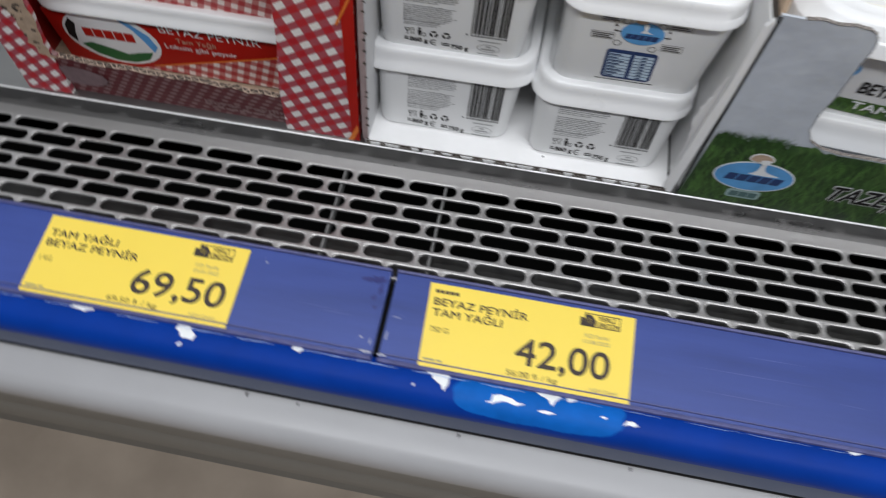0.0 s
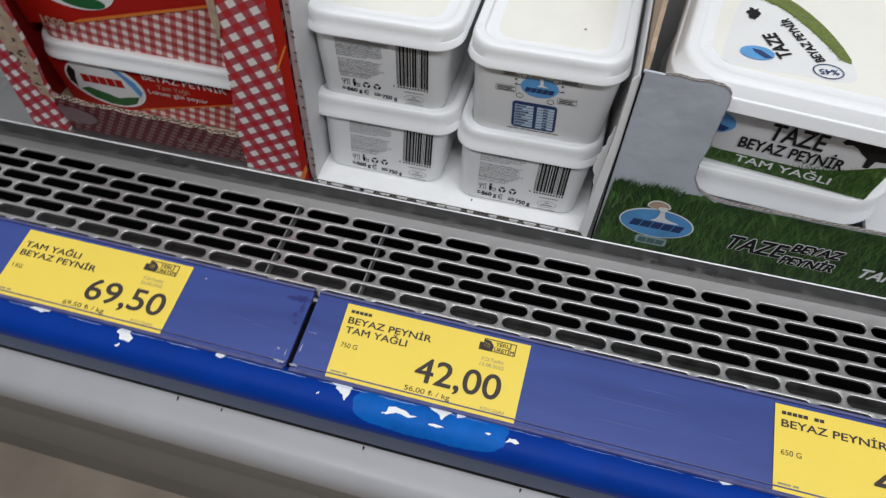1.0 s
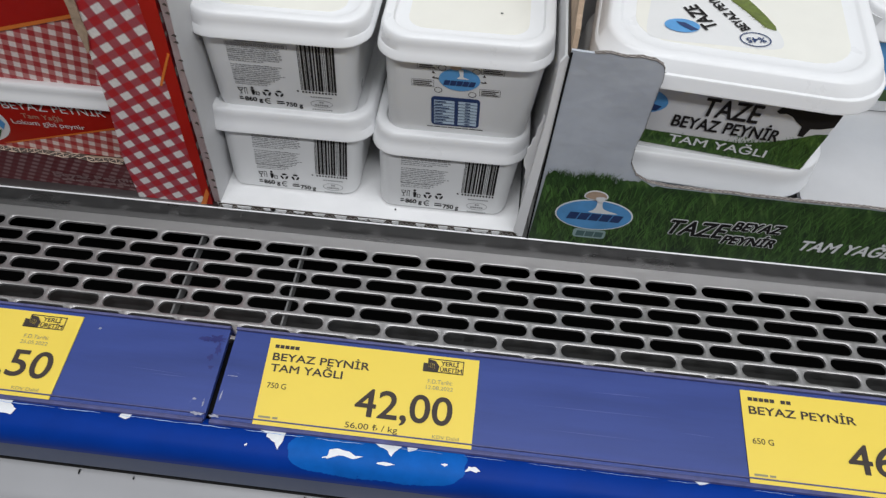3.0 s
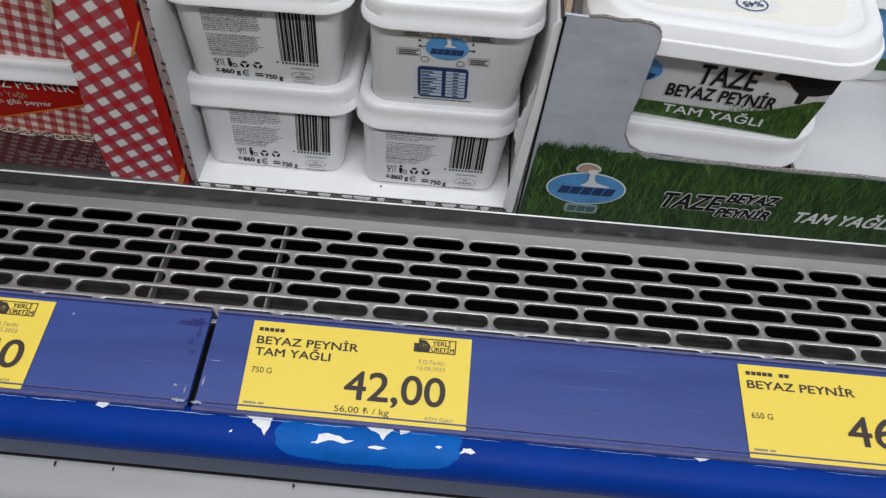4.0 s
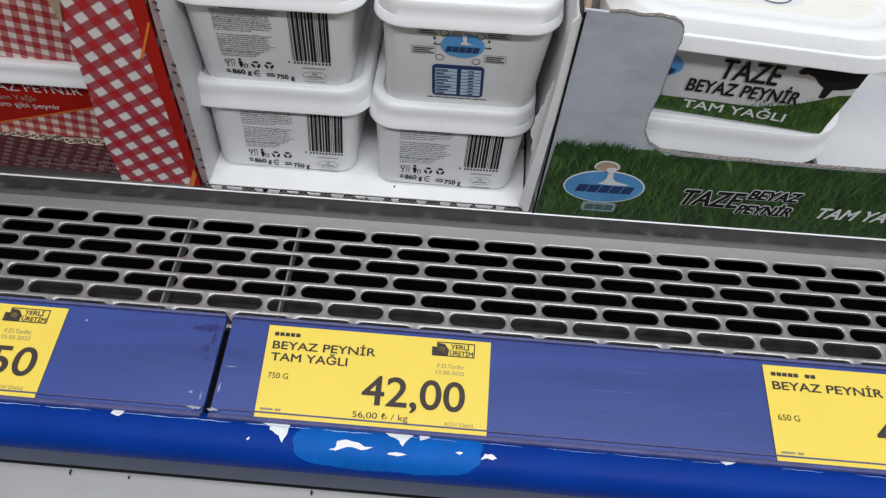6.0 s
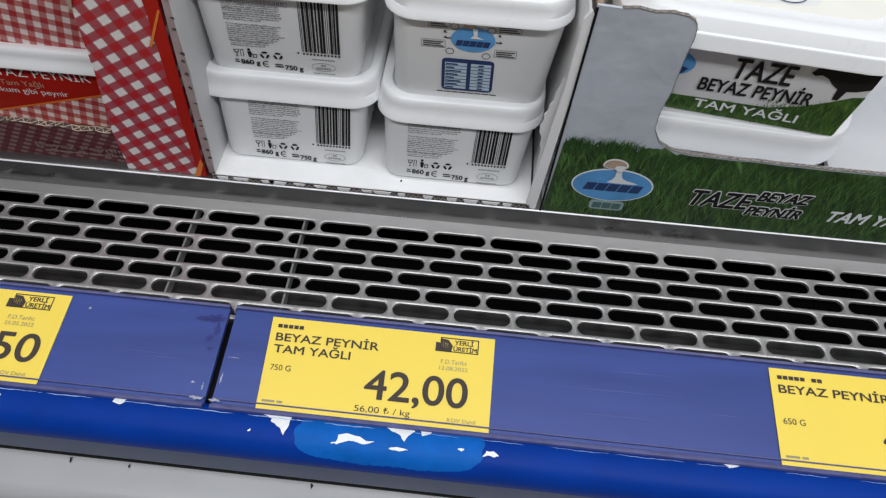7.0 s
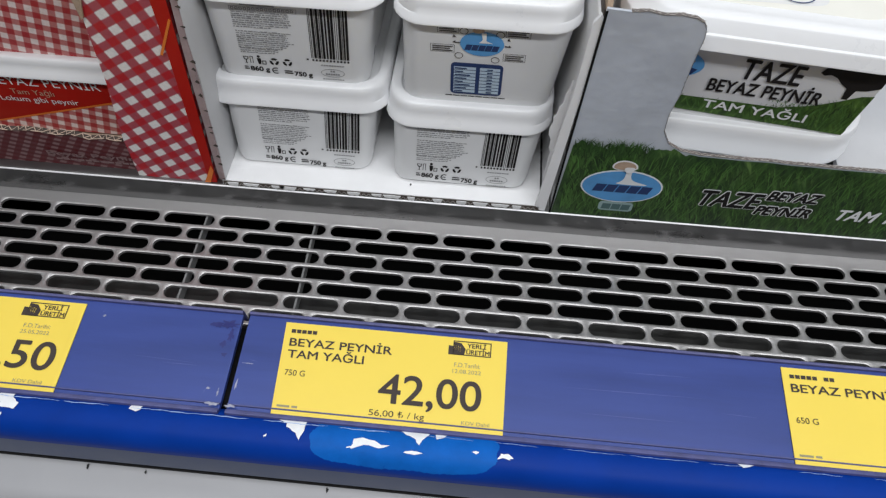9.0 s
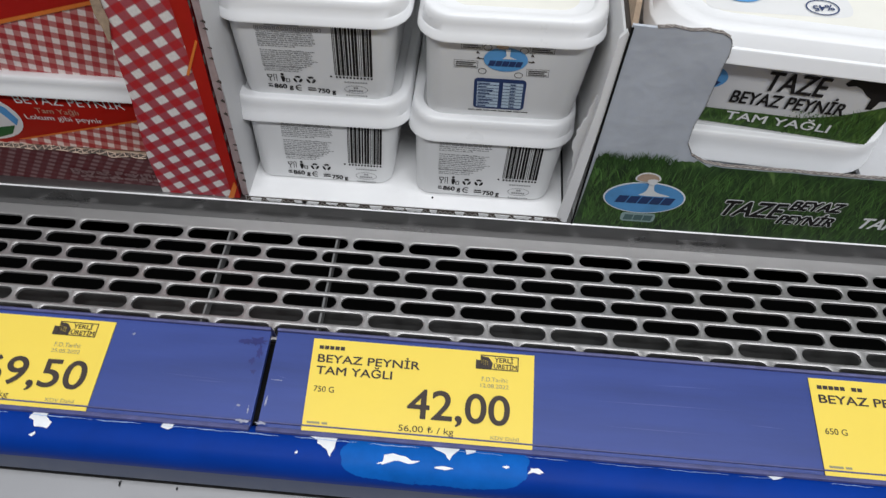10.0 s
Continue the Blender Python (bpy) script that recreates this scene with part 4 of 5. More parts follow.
put4("table_print", LOGO_NAVY, lambda b: [(rect(b, 0.0670, 0.5825 + 0.00196 * k, 0.0708 + 0.002 * ((k * 7) % 3) * 0.8, 0.5832 + 0.00196 * k), rect(b, 0.0815, 0.5825 + 0.00196 * k, 0.0840, 0.5832 + 0.00196 * k)) for k in range(8)], lift=0.0004)
put4("fine_print", INK, lambda b: [rect(b, 0.0630 + 0.0035 * k, 0.5793, 0.0661 + 0.0035 * k, 0.5798) for k in range(8)])


def boxes4(b):
    for u0, u1, v in ((0.0560, 0.0665, 0.6050), (0.0878, 0.0975, 0.6020), (0.0590, 0.0680, 0.6155), (0.0880, 0.0985, 0.6150)):
        for k in range(3):
            rect(b, u0 + 0.0008, v + 0.0006 + 0.0011 * k, u1 - 0.0008 - 0.0012 * (k % 2), v + 0.0011 + 0.0011 * k)
        frame_box(b, u0, v, u1, v + 0.0042, 0.00016)
    for u, v in ((0.0685, 0.6035), (0.0845, 0.6022), (0.0703, 0.6168), (0.0858, 0.6160)):
        oval_ring(b, u, v, 0.0019, 0.0017, 0.0003, 14)
    poly(b, [(0.0655, 0.6105), (0.0668, 0.6118), (0.0668, 0.6108), (0.0690, 0.6108), (0.0690, 0.6103), (0.0668, 0.6103)])
    poly(b, [(0.0910, 0.6098), (0.0898, 0.6110), (0.0898, 0.6102), (0.0880, 0.6104), (0.0880, 0.6099), (0.0898, 0.6096)])
    poly(b, [(0.0895, 0.6146), (0.0903, 0.6130), (0.0888, 0.6132)])
    poly(b, [(0.0660, 0.6148), (0.0672, 0.6132), (0.0655, 0.6134)])


put4("fine_print", TAG_INK, boxes4, "fine dark boxed print")

b = flat()
oval(b, 0.0945, 0.3395, 0.0007, 0.0005, 8)
part("speck", lay(b, lambda u, v: (u, v, 0.6307)), RUBBER_AND_SHADE, b4, "dark speck on the lid")
REAR = "small white plastic cheese tub in the rear row"
for cx in (-0.0115, 0.0730):
    tub("cheese_tub", REAR, GRP, cx, 0.4480, 0.5245, 0.0765, 0.105, 0.055, 0.0850, 0.5650, 0.5775)
    tub("cheese_tub", REAR, GRP, cx + 0.001, 0.4330, 0.5752, 0.0765, 0.105, 0.055, 0.0850, 0.6215, 0.6340)
t5, b5, f5 = tub("cheese_tub", "small white cheese tub with grass label in the rear row", GRP, 0.0750, 0.4330, 0.6316, 0.0765, 0.105, 0.055, 0.0850, 0.6780, 0.6905)
b = flat()
rect(b, 0.040, 0.6390, 0.110, 0.6560)
part("label_grass", lay(b, f5), GRASS_SMALL, b5, "green grass label")
b = flat()
blades(b, 0.041, 0.109, 0.639, 0.654, 260, 0.007, 55)
part("grass_print", lay(b, lambda u, v: (f5(u, v)[0], f5(u, v)[1] - 0.0003, v), (0, -1, 0)), GRASS, b5, "green grass blades", kind="stuff")
b = flat()
rect(b, 0.050, 0.6600, 0.085, 0.6700)
part("label_bar", lay(b, f5), CREAM, b5, "plain brown bar")

# ---- white carton round the small tubs ----
carton = thing("open_carton", (0.03, 0.37, 0.52), "white corrugated carton with cut-away front around cheese tubs", "carton")
part("carton_floor", boxed(-0.0525, 0.3005, 0.5202, 0.1140, 0.560, 0.5235), CARD_WHITE, carton, lean=True)
part("cut_front_edge", boxed(-0.0520, 0.3000, 0.5204, 0.1138, 0.3004, 0.5231), CARD_DARK, carton, "dark cut edge of the corrugated floor", lean=True)
bm = bmesh.new()
rnd = random.Random(77)
for i in range(63):
    x = -0.0515 + 0.0026 * i
    zig = [(x, 0.5206), (x + 0.0013, 0.5228), (x + 0.0026, 0.5206)]
    t_ = 0.00022 + 0.00018 * rnd.random()
    for (xa, za), (xb, zb) in zip(zig, zig[1:]):
        bm.faces.new([bm.verts.new(p) for p in ((xa - t_, 0.2997, za), (xa + t_, 0.2997, za), (xb + t_, 0.2997, zb), (xb - t_, 0.2997, zb))])
part("flute_edge", bm, CARD_EDGE2, carton, "pale zigzag of the corrugated edge", lean=True)
wl = wobble(40, 4, 0.0007)


def wall_outline(y0, y1, z1, seed):
    w = wobble(14, seed, 0.0012)
    pts = [(y1, 0.5237), (y1, z1)]
    pts += [(y1 + (y0 - y1) * k / 5, z1 + w[k]) for k in range(1, 5)]
    pts += [(y0 + w[5 + k] * 0.8, z1 - (z1 - 0.5237) * k / 8) for k in range(0, 9)]
    return pts


def side_board(x0, x1, outline):
    bm = bmesh.new()
    a = [bm.verts.new((x0, y, z)) for y, z in outline]
    b = [bm.verts.new((x1, y, z)) for y, z in outline]
    n = len(outline)
    bm.faces.new(a), bm.faces.new(list(reversed(b)))
    for i in range(n):
        j = (i + 1) % n
        bm.faces.new((a[i], b[i], b[j], a[j]))
    bm.normal_update()
    bmesh.ops.triangulate(bm, faces=[f for f in bm.faces if len(f.verts) > 4])
    bmesh.ops.recalc_face_normals(bm, faces=bm.faces)
    return bm


for k in range(15):
    rnd = random.Random(300 + k)
    x, w = -0.047 + 0.0108 * k + rnd.uniform(-0.003, 0.003), rnd.uniform(0.0020, 0.0048)
    low_ = rnd.uniform(0.5208, 0.5222)
    b = slab([(x - w, 0.5236), (x - w * 0.8, low_ + 0.0006), (x - w * 0.3, low_), (x + w * 0.2, low_ + 0.0005), (x + w * 0.7, low_ - 0.0002), (x + w, 0.5236)], 0.2990, 0.2993)
    part("torn_paper", b, CARD_WHITE, carton, "ragged white paper over the cut edge", lean=True)
part("carton_side", side_board(-0.0530, -0.0507, wall_outline(0.3015, 0.560, 0.70, 1)), CARD_INSIDE, carton, lean=True)
part("cut_edge", side_board(-0.0537, -0.0509, [(0.3015, 0.5235), (0.3003, 0.5238)] + [(0.3000 + wl[k], 0.53 + 0.0172 * k) for k in range(10)] + [(0.3015, 0.70)]), CARD_PINK, carton, "pinkish cut edge of the board", lean=True)
bm = bmesh.new()
rnd = random.Random(41)
for k in range(22):
    z = 0.526 + 0.0078 * k + rnd.uniform(-0.003, 0.003)
    d, h_ = rnd.uniform(0.0006, 0.0014), rnd.uniform(0.0010, 0.0030)
    bm.faces.new([bm.verts.new(p) for p in ((-0.0508 + d, 0.2990, z), (-0.0524 + d * 0.5, 0.2990, z + h_ * 0.5), (-0.0515 + d, 0.2990, z + h_), (-0.0510 + d * 1.4, 0.2990, z + h_ * 0.6))])
part("torn_flute", bm, CARD_DARK, carton, "dark torn flutes along the cut edge", lean=True, kind="stuff")
part("carton_side", side_board(0.1150, 0.1168, wall_outline(0.3020, 0.560, 0.636, 2)), CARD_WHITE, carton, lean=True)
part("front_strip", slab([(0.1118, 0.5237), (0.1148, 0.5205), (0.1172, 0.5205), (0.1172, 0.636), (0.1150, 0.640), (0.1128, 0.636), (0.1135, 0.60), (0.1128, 0.57)], 0.3000, 0.3018), CARD_WHITE, carton, "white strip left of the torn front", lean=True)
part("torn_flap", slab([(0.1127, 0.5400), (0.1131, 0.5405), (0.1132, 0.6030), (0.1124, 0.6045), (0.1121, 0.5990), (0.1112, 0.5955), (0.1113, 0.5905), (0.1102, 0.5885), (0.1099, 0.5842), (0.1088, 0.5822), (0.1094, 0.5790), (0.1085, 0.5752), (0.1090, 0.5712), (0.1106, 0.5682), (0.1108, 0.5630), (0.1119, 0.5600), (0.1121, 0.5450)], 0.3040, 0.3048), CARD_WHITE, carton, "torn paper flap", lean=True)
part("carton_back", boxed(-0.0507, 0.5605, 0.5237, 0.1150, 0.5635, 0.70), CARD_WHITE, carton, lean=True)
part("carton_side_torn", side_board(0.1172, 0.1186, [(0.3015, 0.60), (0.306, 0.645), (0.318, 0.652), (0.330, 0.664), (0.350, 0.668), (0.372, 0.684), (0.40, 0.690), (0.43, 0.694), (0.43, 0.60)]), CARD_BROWN, carton, "torn brown board edge", lean=True)
bm = bmesh.new()
oval(bm, 0.0465, 0.3075, 0.0005, 0.0008, 8)
lay(bm, lambda u, v: (u, v, 0.5238))
part("speck", bm, RUBBER_AND_SHADE, carton)

# ---- green printed carton ----
GX0, GX1, GY = 0.1200, 0.345, 0.3000
green = thing("printed_carton", (0.23, 0.37, 0.52), "grey and grass-green printed carton with cut-out front around tubs", "carton")
gw = wobble(30, 8, 0.0006)
CUT = [(0.1255 + 0.0062 * k, 0.6425 - 0.0002 * k + gw[k]) for k in range(5)] + [(0.1535, 0.6395), (0.1552, 0.6370), (0.1560, 0.6330), (0.1562, 0.62), (0.1570, 0.605), (0.1563, 0.593), (0.1575, 0.583), (0.1620, 0.5755), (0.1690, 0.5715), (0.178, 0.5698)]
CUT += [(0.178 + 0.0104 * k, 0.5698 - 0.0002 * k + gw[10 + k] * 0.6) for k in range(1, 17)]
front = slab([(GX0, 0.5202), (GX1, 0.5202)] + list(reversed(CUT)) + [(GX0 - 0.0038, 0.6428)], GY, GY + 0.0013)
front_board = part("front_board", front, CARD_GREY, green, "blotchy grey printed front with grass along the bottom", lean=True)
bm = bmesh.new()
for (xa, za), (xb, zb) in zip(CUT, CUT[1:]):
    q = [bm.verts.new(p) for p in ((xa, GY - 0.0003, za + 0.0001), (xb, GY - 0.0003, zb + 0.0001), (xb, GY + 0.0014, zb + 0.0003), (xa, GY + 0.0014, za + 0.0003))]
    bm.faces.new(q)
part("cut_edge", bm, CARD_EDGE, green, "grey-brown cut board edge", lean=True)
part("flute_edge", fluted(CUT, GY - 0.0002, GY + 0.0013, 0.0028, 0.00016, 0.00045, 6), CARD_EDGE2, green, "pale flutes of the cut board", lean=True)
# side board coloured dark to stand for shade between the two cartons
part("carton_side", side_board(GX0 - 0.0040, GX0 - 0.0028, [(GY + 0.0030, 0.5202), (GY + 0.0030, 0.6400), (0.44, 0.6400), (0.44, 0.5202)]), CARD_DARK, green, "carton side darkened for the gap's shade", lean=True)
part("torn_side_edge", side_board(GX0 - 0.0036, GX0 - 0.0014, [(GY + 0.002, 0.6405), (0.307, 0.648), (0.313, 0.651), (0.325, 0.664), (0.333, 0.662), (0.345, 0.668), (0.36, 0.69), (0.44, 0.70), (0.44, 0.6405)]), CARD_BROWN, green, "torn brown carton side", lean=True)
# thin black strip that paints the shaded gap beside the carton
part("gap_shade_line", slab([(GX0 - 0.0006, 0.5202), (GX0 + 0.0003, 0.5202), (GX0 - 0.0032, 0.6420), (GX0 - 0.0042, 0.6420)], GY - 0.0007, GY - 0.0002), RUBBER_AND_SHADE, green, "black strip painted for the shaded gap at the carton's corner", lean=True)
part("carton_side", boxed(GX1 - 0.003, GY + 0.003, 0.5202, GX1, 0.44, 0.64), CARD_INSIDE, green, lean=True)
part("carton_floor", boxed(GX0, GY + 0.003, 0.5202, GX1 - 0.003, 0.44, 0.5230), CARD_INSIDE, green, lean=True)
part("carton_back", boxed(GX0, 0.4405, 0.5202, GX1, 0.4435, 0.66), CARD_INSIDE, green, lean=True)
part("inner_flap", boxed(0.2545, GY + 0.0032, 0.5485, GX1 - 0.0032, 0.4395, 0.5510), CARD_INSIDE, green, "pale grey board folded inwards", lean=True)


def on_front(u, v, lift=0.0004):
    return (u, GY - lift, v)


def put_front(name, mat, draw, lab="", lift=0.0004, kind="", shift=(0.0, 0.0)):
    b = flat()
    draw(b)
    bmesh.ops.translate(b, verts=b.verts, vec=(*shift, 0))
    part(name, lay(b, lambda u, v: on_front(u, v, lift), (0, -1, 0)), mat, front_board, lab, kind=kind)


def grass_top(u):
    return 0.5715 + 0.0012 * math.sin(u * 310) + 0.0009 * math.sin(u * 741 + 1)


def cut_z(u):
    """Height of the cut window's lower edge."""
    z = 0.60
    for (xa, za), (xb, zb) in zip(CUT, CUT[1:]):
        xa, xb = xa + LEAN * (za - 0.52), xb + LEAN * (zb - 0.52)
        if xa <= u <= xb and max(za, zb) < 0.60:
            z = za + (zb - za) * (u - xa) / max(1e-6, xb - xa)
    return z if u > 0.161 else 0.60


def grass_base(b):
    rnd = random.Random(12)
    pts = [(0.1205, 0.5204)]
    right = 0.346
    pts.append((right, 0.5204))
    u = right
    while u > 0.1245:
        lim = min(grass_top(u) + rnd.uniform(-0.0012, 0.0010), cut_z(u) - 0.0006)
        pts.append((u, lim))
        u -= 0.0011
    pts.append((0.1237, 0.5700))
    poly(b, pts)


put_front("printed_grass", GRASS_BASE, grass_base, "dark green printed grass")
put_front("grass_print", GRASS, lambda b: (blades(b, 0.1236, 0.160, 0.5206, 0.569, 420, 0.014, 21, lambda u: grass_top(u) + 0.002), blades(b, 0.160, 0.345, 0.5206, 0.561, 1700, 0.012, 22, lambda u: cut_z(u) - 0.0036)), "green printed grass blades", lift=0.0005, kind="stuff")
put_front("grass_tip_print", GRASS_TIP, lambda b: blades(b, 0.1240, 0.1600, 0.5640, 0.5700, 170, 0.0100, 25, lambda u: grass_top(u) + 0.0028), "dark green tips of the printed grass", lift=0.0009, kind="stuff")
put_front("oval_rim", LOGO_WHITE, lambda b: oval(b, 0.1532, 0.5432, 0.0198, 0.0118), lift=0.0008, shift=(-0.0018, 0.0017))
put_front("oval_mark", LOGO_BLUE, lambda b: oval(b, 0.1532, 0.5432, 0.0190, 0.0110), "sky blue oval mark", lift=0.0010, shift=(-0.0018, 0.0017))
put_front("oval_stroke", LOGO_NAVY, lambda b: word_blocks(b, 0.1392, 0.5392, 0.1668, 0.5446, 5, 0.3), "plain navy blocks", lift=0.0012, kind="stuff", shift=(-0.0018, 0.0017))
put_front("oval_splash", LOGO_WHITE, lambda b: poly(b, softened([(0.1528, 0.5570), (0.1556, 0.5570), (0.1560, 0.5500), (0.1580, 0.5478), (0.1625, 0.5466), (0.1660, 0.5454), (0.1560, 0.5450), (0.1490, 0.5454), (0.1518, 0.5470), (0.1534, 0.5500)])), lift=0.0011, shift=(-0.0018, 0.0017))
put_front("jug_outline", LOGO_WHITE, lambda b: poly(b, softened([(0.1455, 0.5570), (0.1462, 0.5600), (0.1490, 0.5622), (0.1530, 0.5622), (0.1566, 0.5606), (0.1580, 0.5578), (0.1570, 0.5560), (0.1520, 0.5550), (0.1475, 0.5556)])), lift=0.0014, shift=(-0.0018, 0.0017))
put_front("oval_jug", CREAM, lambda b: poly(b, softened([(0.1463, 0.5573), (0.1470, 0.5597), (0.1494, 0.5614), (0.1530, 0.5614), (0.1560, 0.5601), (0.1571, 0.5578), (0.1562, 0.5566), (0.1520, 0.5558), (0.1478, 0.5563)])), lift=0.0016, shift=(-0.0018, 0.0017))
put_front("jug_milk", LOGO_WHITE, lambda b: poly(b, softened([(0.1510, 0.5578), (0.1560, 0.5584), (0.1566, 0.5570), (0.1558, 0.5540), (0.1528, 0.5540)])), lift=0.0018, shift=(-0.0018, 0.0017))
put_front("oval_under", LOGO_TEAL, lambda b: (rounded(b, 0.1450, 0.5245, 0.1620, 0.5315, 0.002)), lift=0.0008, shift=(-0.0018, 0.0017))
put_front("oval_under_print", DARK_TEAL, lambda b: word_blocks(b, 0.1462, 0.5258, 0.1606, 0.5300, 3, 0.1), lift=0.0010, kind="stuff", shift=(-0.0018, 0.0017))


def words_front(words, u, v, h, w, slant=0.2):
    b = flat()
    thick(b, words, u, v, h, w, 0.00085, slant, 0.0, 12, 0.000004)
    part("lettering_outline", lay(b, lambda p, q: on_front(p, q, 0.0009), (0, -1, 0)), LOGO_WHITE, front_board)
    b = flat()
    thick(b, words, u, v, h, w, 0.00038, slant, 0.0, 8, 0.000004)
    part("lettering", lay(b, lambda p, q: on_front(p, q, 0.0011), (0, -1, 0)), INK, front_board)


words_front("TAZE", 0.1888, 0.5366, 0.0108, 0.0290)
words_front("BEYAZ", 0.2213, 0.5440, 0.0062, 0.0232)
words_front("PEYNİR", 0.2190, 0.5330, 0.0062, 0.0262)
put_front("lettering", LOGO_WHITE, lambda b: thick(b, "TAM YAĞLI", 0.2572, 0.5334, 0.0075, 0.048, 0.0003, 0.2), lift=0.0009)

# ---- large tubs in the green carton ----
BIG = "large white cheese tub with grass-printed label in printed carton"
BGRP = "large cheese tubs in the printed carton"
g1, gb1, gf1 = tub("cheese_tub", "large white cheese tub under another one in the carton", BGRP, 0.1965, 0.3140, 0.5238, 0.1140, 0.118, 0.055, 0.1230, 0.5610, 0.5780, r=0.016)
g2, gb2, gf2 = tub("cheese_tub", BIG, BGRP, 0.1967, 0.3135, 0.5755, 0.1120, 0.118, 0.055, 0.1260, 0.6195, 0.6335, rim=0.003, yoff=0.0065, r=0.016, shoulder=True, drop=0.0010)
g1.rotation_euler.z = radians(-4)
g2.rotation_euler.z = radians(-6)


def put_big(name, mat, draw, lab="", lift=0.0, kind=""):
    b = flat()
    draw(b)

    def s(u, v):
        x, y, z = gf2(u + 0.0062 - LEAN * (v - 0.52), v)
        return (x, y - lift, z)
    part(name, lay(b, s, (0, -1, 0)), mat, gb2, lab, kind=kind)


put_big("label_field", LABELWHITE, lambda b: poly(b, [(0.146, 0.5815), (0.2425, 0.5790), (0.2460, 0.6205), (0.146, 0.6205)]), "grey-white label field")
put_big("printed_grass", GRASS_SMALL, lambda b: poly(b, [(0.146, 0.5818), (0.2423, 0.5793), (0.2448, 0.6035), (0.240, 0.6025), (0.2330, 0.5985), (0.2240, 0.5940), (0.2100, 0.5900), (0.19, 0.5898), (0.17, 0.5895), (0.146, 0.5915)]), "green grass print", 0.0002)
put_big("grass_print", GRASS, lambda b: (blades(b, 0.147, 0.205, 0.582, 0.5875, 110, 0.0055, 31, lambda u: 0.5905), blades(b, 0.205, 0.2430, 0.580, 0.594, 240, 0.0085, 32, lambda u: 0.5895 + max(0, u - 0.210) * 0.38)), "green grass blades", 0.0004, "stuff")
put_big("dark_mark", INK, lambda b: poly(b, [(0.2190, 0.6122), (0.2203, 0.6150), (0.2250, 0.6160), (0.2290, 0.6175), (0.2455, 0.6190), (0.2450, 0.6080), (0.2400, 0.6058), (0.2362, 0.6052), (0.2350, 0.6000), (0.2326, 0.6000), (0.2322, 0.6058), (0.2290, 0.6080), (0.2265, 0.6105), (0.2235, 0.6118), (0.2208, 0.6110)]), "plain dark printed shape", 0.0003)
put_big("oval_mark", LOGO_BLUE, lambda b: oval(b, 0.1585, 0.6070, 0.0148, 0.0080), "blue oval mark", 0.0003)
put_big("oval_stroke", LOGO_NAVY, lambda b: poly(b, [(0.158, 0.6015), (0.160, 0.6060), (0.165, 0.6065), (0.171, 0.6050), (0.1690, 0.6020)]), "", 0.0005)
put_big("lettering", INK, lambda b: thick(b, "TAZE", 0.1886, 0.6038, 0.0104, 0.0245, 0.00026, 0.03), "", 0.0006)
put_big("lettering", INK, lambda b: thick(b, "BEYAZ PEYNİR", 0.1778, 0.5948, 0.0068, 0.0475, 0.0002, 0.03), "", 0.0006)
put_big("lettering", LOGO_WHITE, lambda b: thick(b, "TAM YAĞLI", 0.1790, 0.5847, 0.0046, 0.0450, 0.00012, turn=-1), "", 0.0007)
LIDZ = 0.6335 - 0.0014


def put_lid(name, mat, draw, lab="", lift=0.0004, kind=""):
    b = flat()
    draw(b)
    c, q = math.cos(radians(6)), math.sin(radians(6))
    px, py = 0.1967, 0.3725
    part(name, lay(b, lambda u, v: (px + (u - px) * c - (v - py) * q, py + (u - px) * q + (v - py) * c, LIDZ + lift)), mat, gb2, lab, kind=kind)


lid_pts = [(0.158, 0.332), (0.161, 0.350), (0.166, 0.380), (0.176, 0.392), (0.190, 0.386), (0.203, 0.371), (0.212, 0.355), (0.2175, 0.340), (0.2180, 0.329), (0.2120, 0.3262), (0.195, 0.3268), (0.170, 0.3272), (0.161, 0.3285)]
put_lid("lid_label", LIDLABEL, lambda b: poly(b, softened(lid_pts)), "rounded paper label on the lid", 0.00015)
GRASS_ARC = [(0.176, 0.392), (0.190, 0.386), (0.203, 0.371), (0.212, 0.355), (0.2175, 0.340), (0.2115, 0.342), (0.2060, 0.352), (0.196, 0.366), (0.186, 0.377), (0.175, 0.383)]


def lid_grass(b):
    poly(b, softened(GRASS_ARC, 1))


def lid_blades(b):
    """Short blades that stand up from the inner side of the grass arc."""
    rnd = random.Random(63)
    inner = [(0.2115, 0.342), (0.2060, 0.352), (0.196, 0.366), (0.186, 0.377), (0.175, 0.383)]
    for (ua, va), (ub, vb) in zip(inner, inner[1:]):
        for _ in range(26):
            k = rnd.random()
            u, v = ua + (ub - ua) * k + 0.0012, va + (vb - va) * k + 0.0010
            ln, w, sway = rnd.uniform(0.0015, 0.0040), 0.00025, rnd.uniform(-0.0012, 0.0012)
            lift = 0.000004 * rnd.randint(0, 30)
            q = ((u - w, v + w), (u + w, v - w), (u - ln * 0.72 + sway, v - ln * 0.6 - sway))
            b.faces.new([b.verts.new((p[0], p[1], lift)) for p in q])


put_lid("printed_grass", ARC, lid_grass, "green grass arc on the label", 0.0003)
put_lid("grass_print", ARC, lid_blades, "short printed grass blades", 0.0004, "stuff")
put_lid("oval_mark", LOGO_BLUE, lambda b: oval(b, 0.1745, 0.3385, 0.0078, 0.0050), "blue oval mark", 0.0006)
put_lid("oval_stroke", LOGO_NAVY, lambda b: poly(b, [(0.172, 0.3410), (0.176, 0.3405), (0.1815, 0.3360), (0.178, 0.3350), (0.1735, 0.3385)]), "", 0.0008)
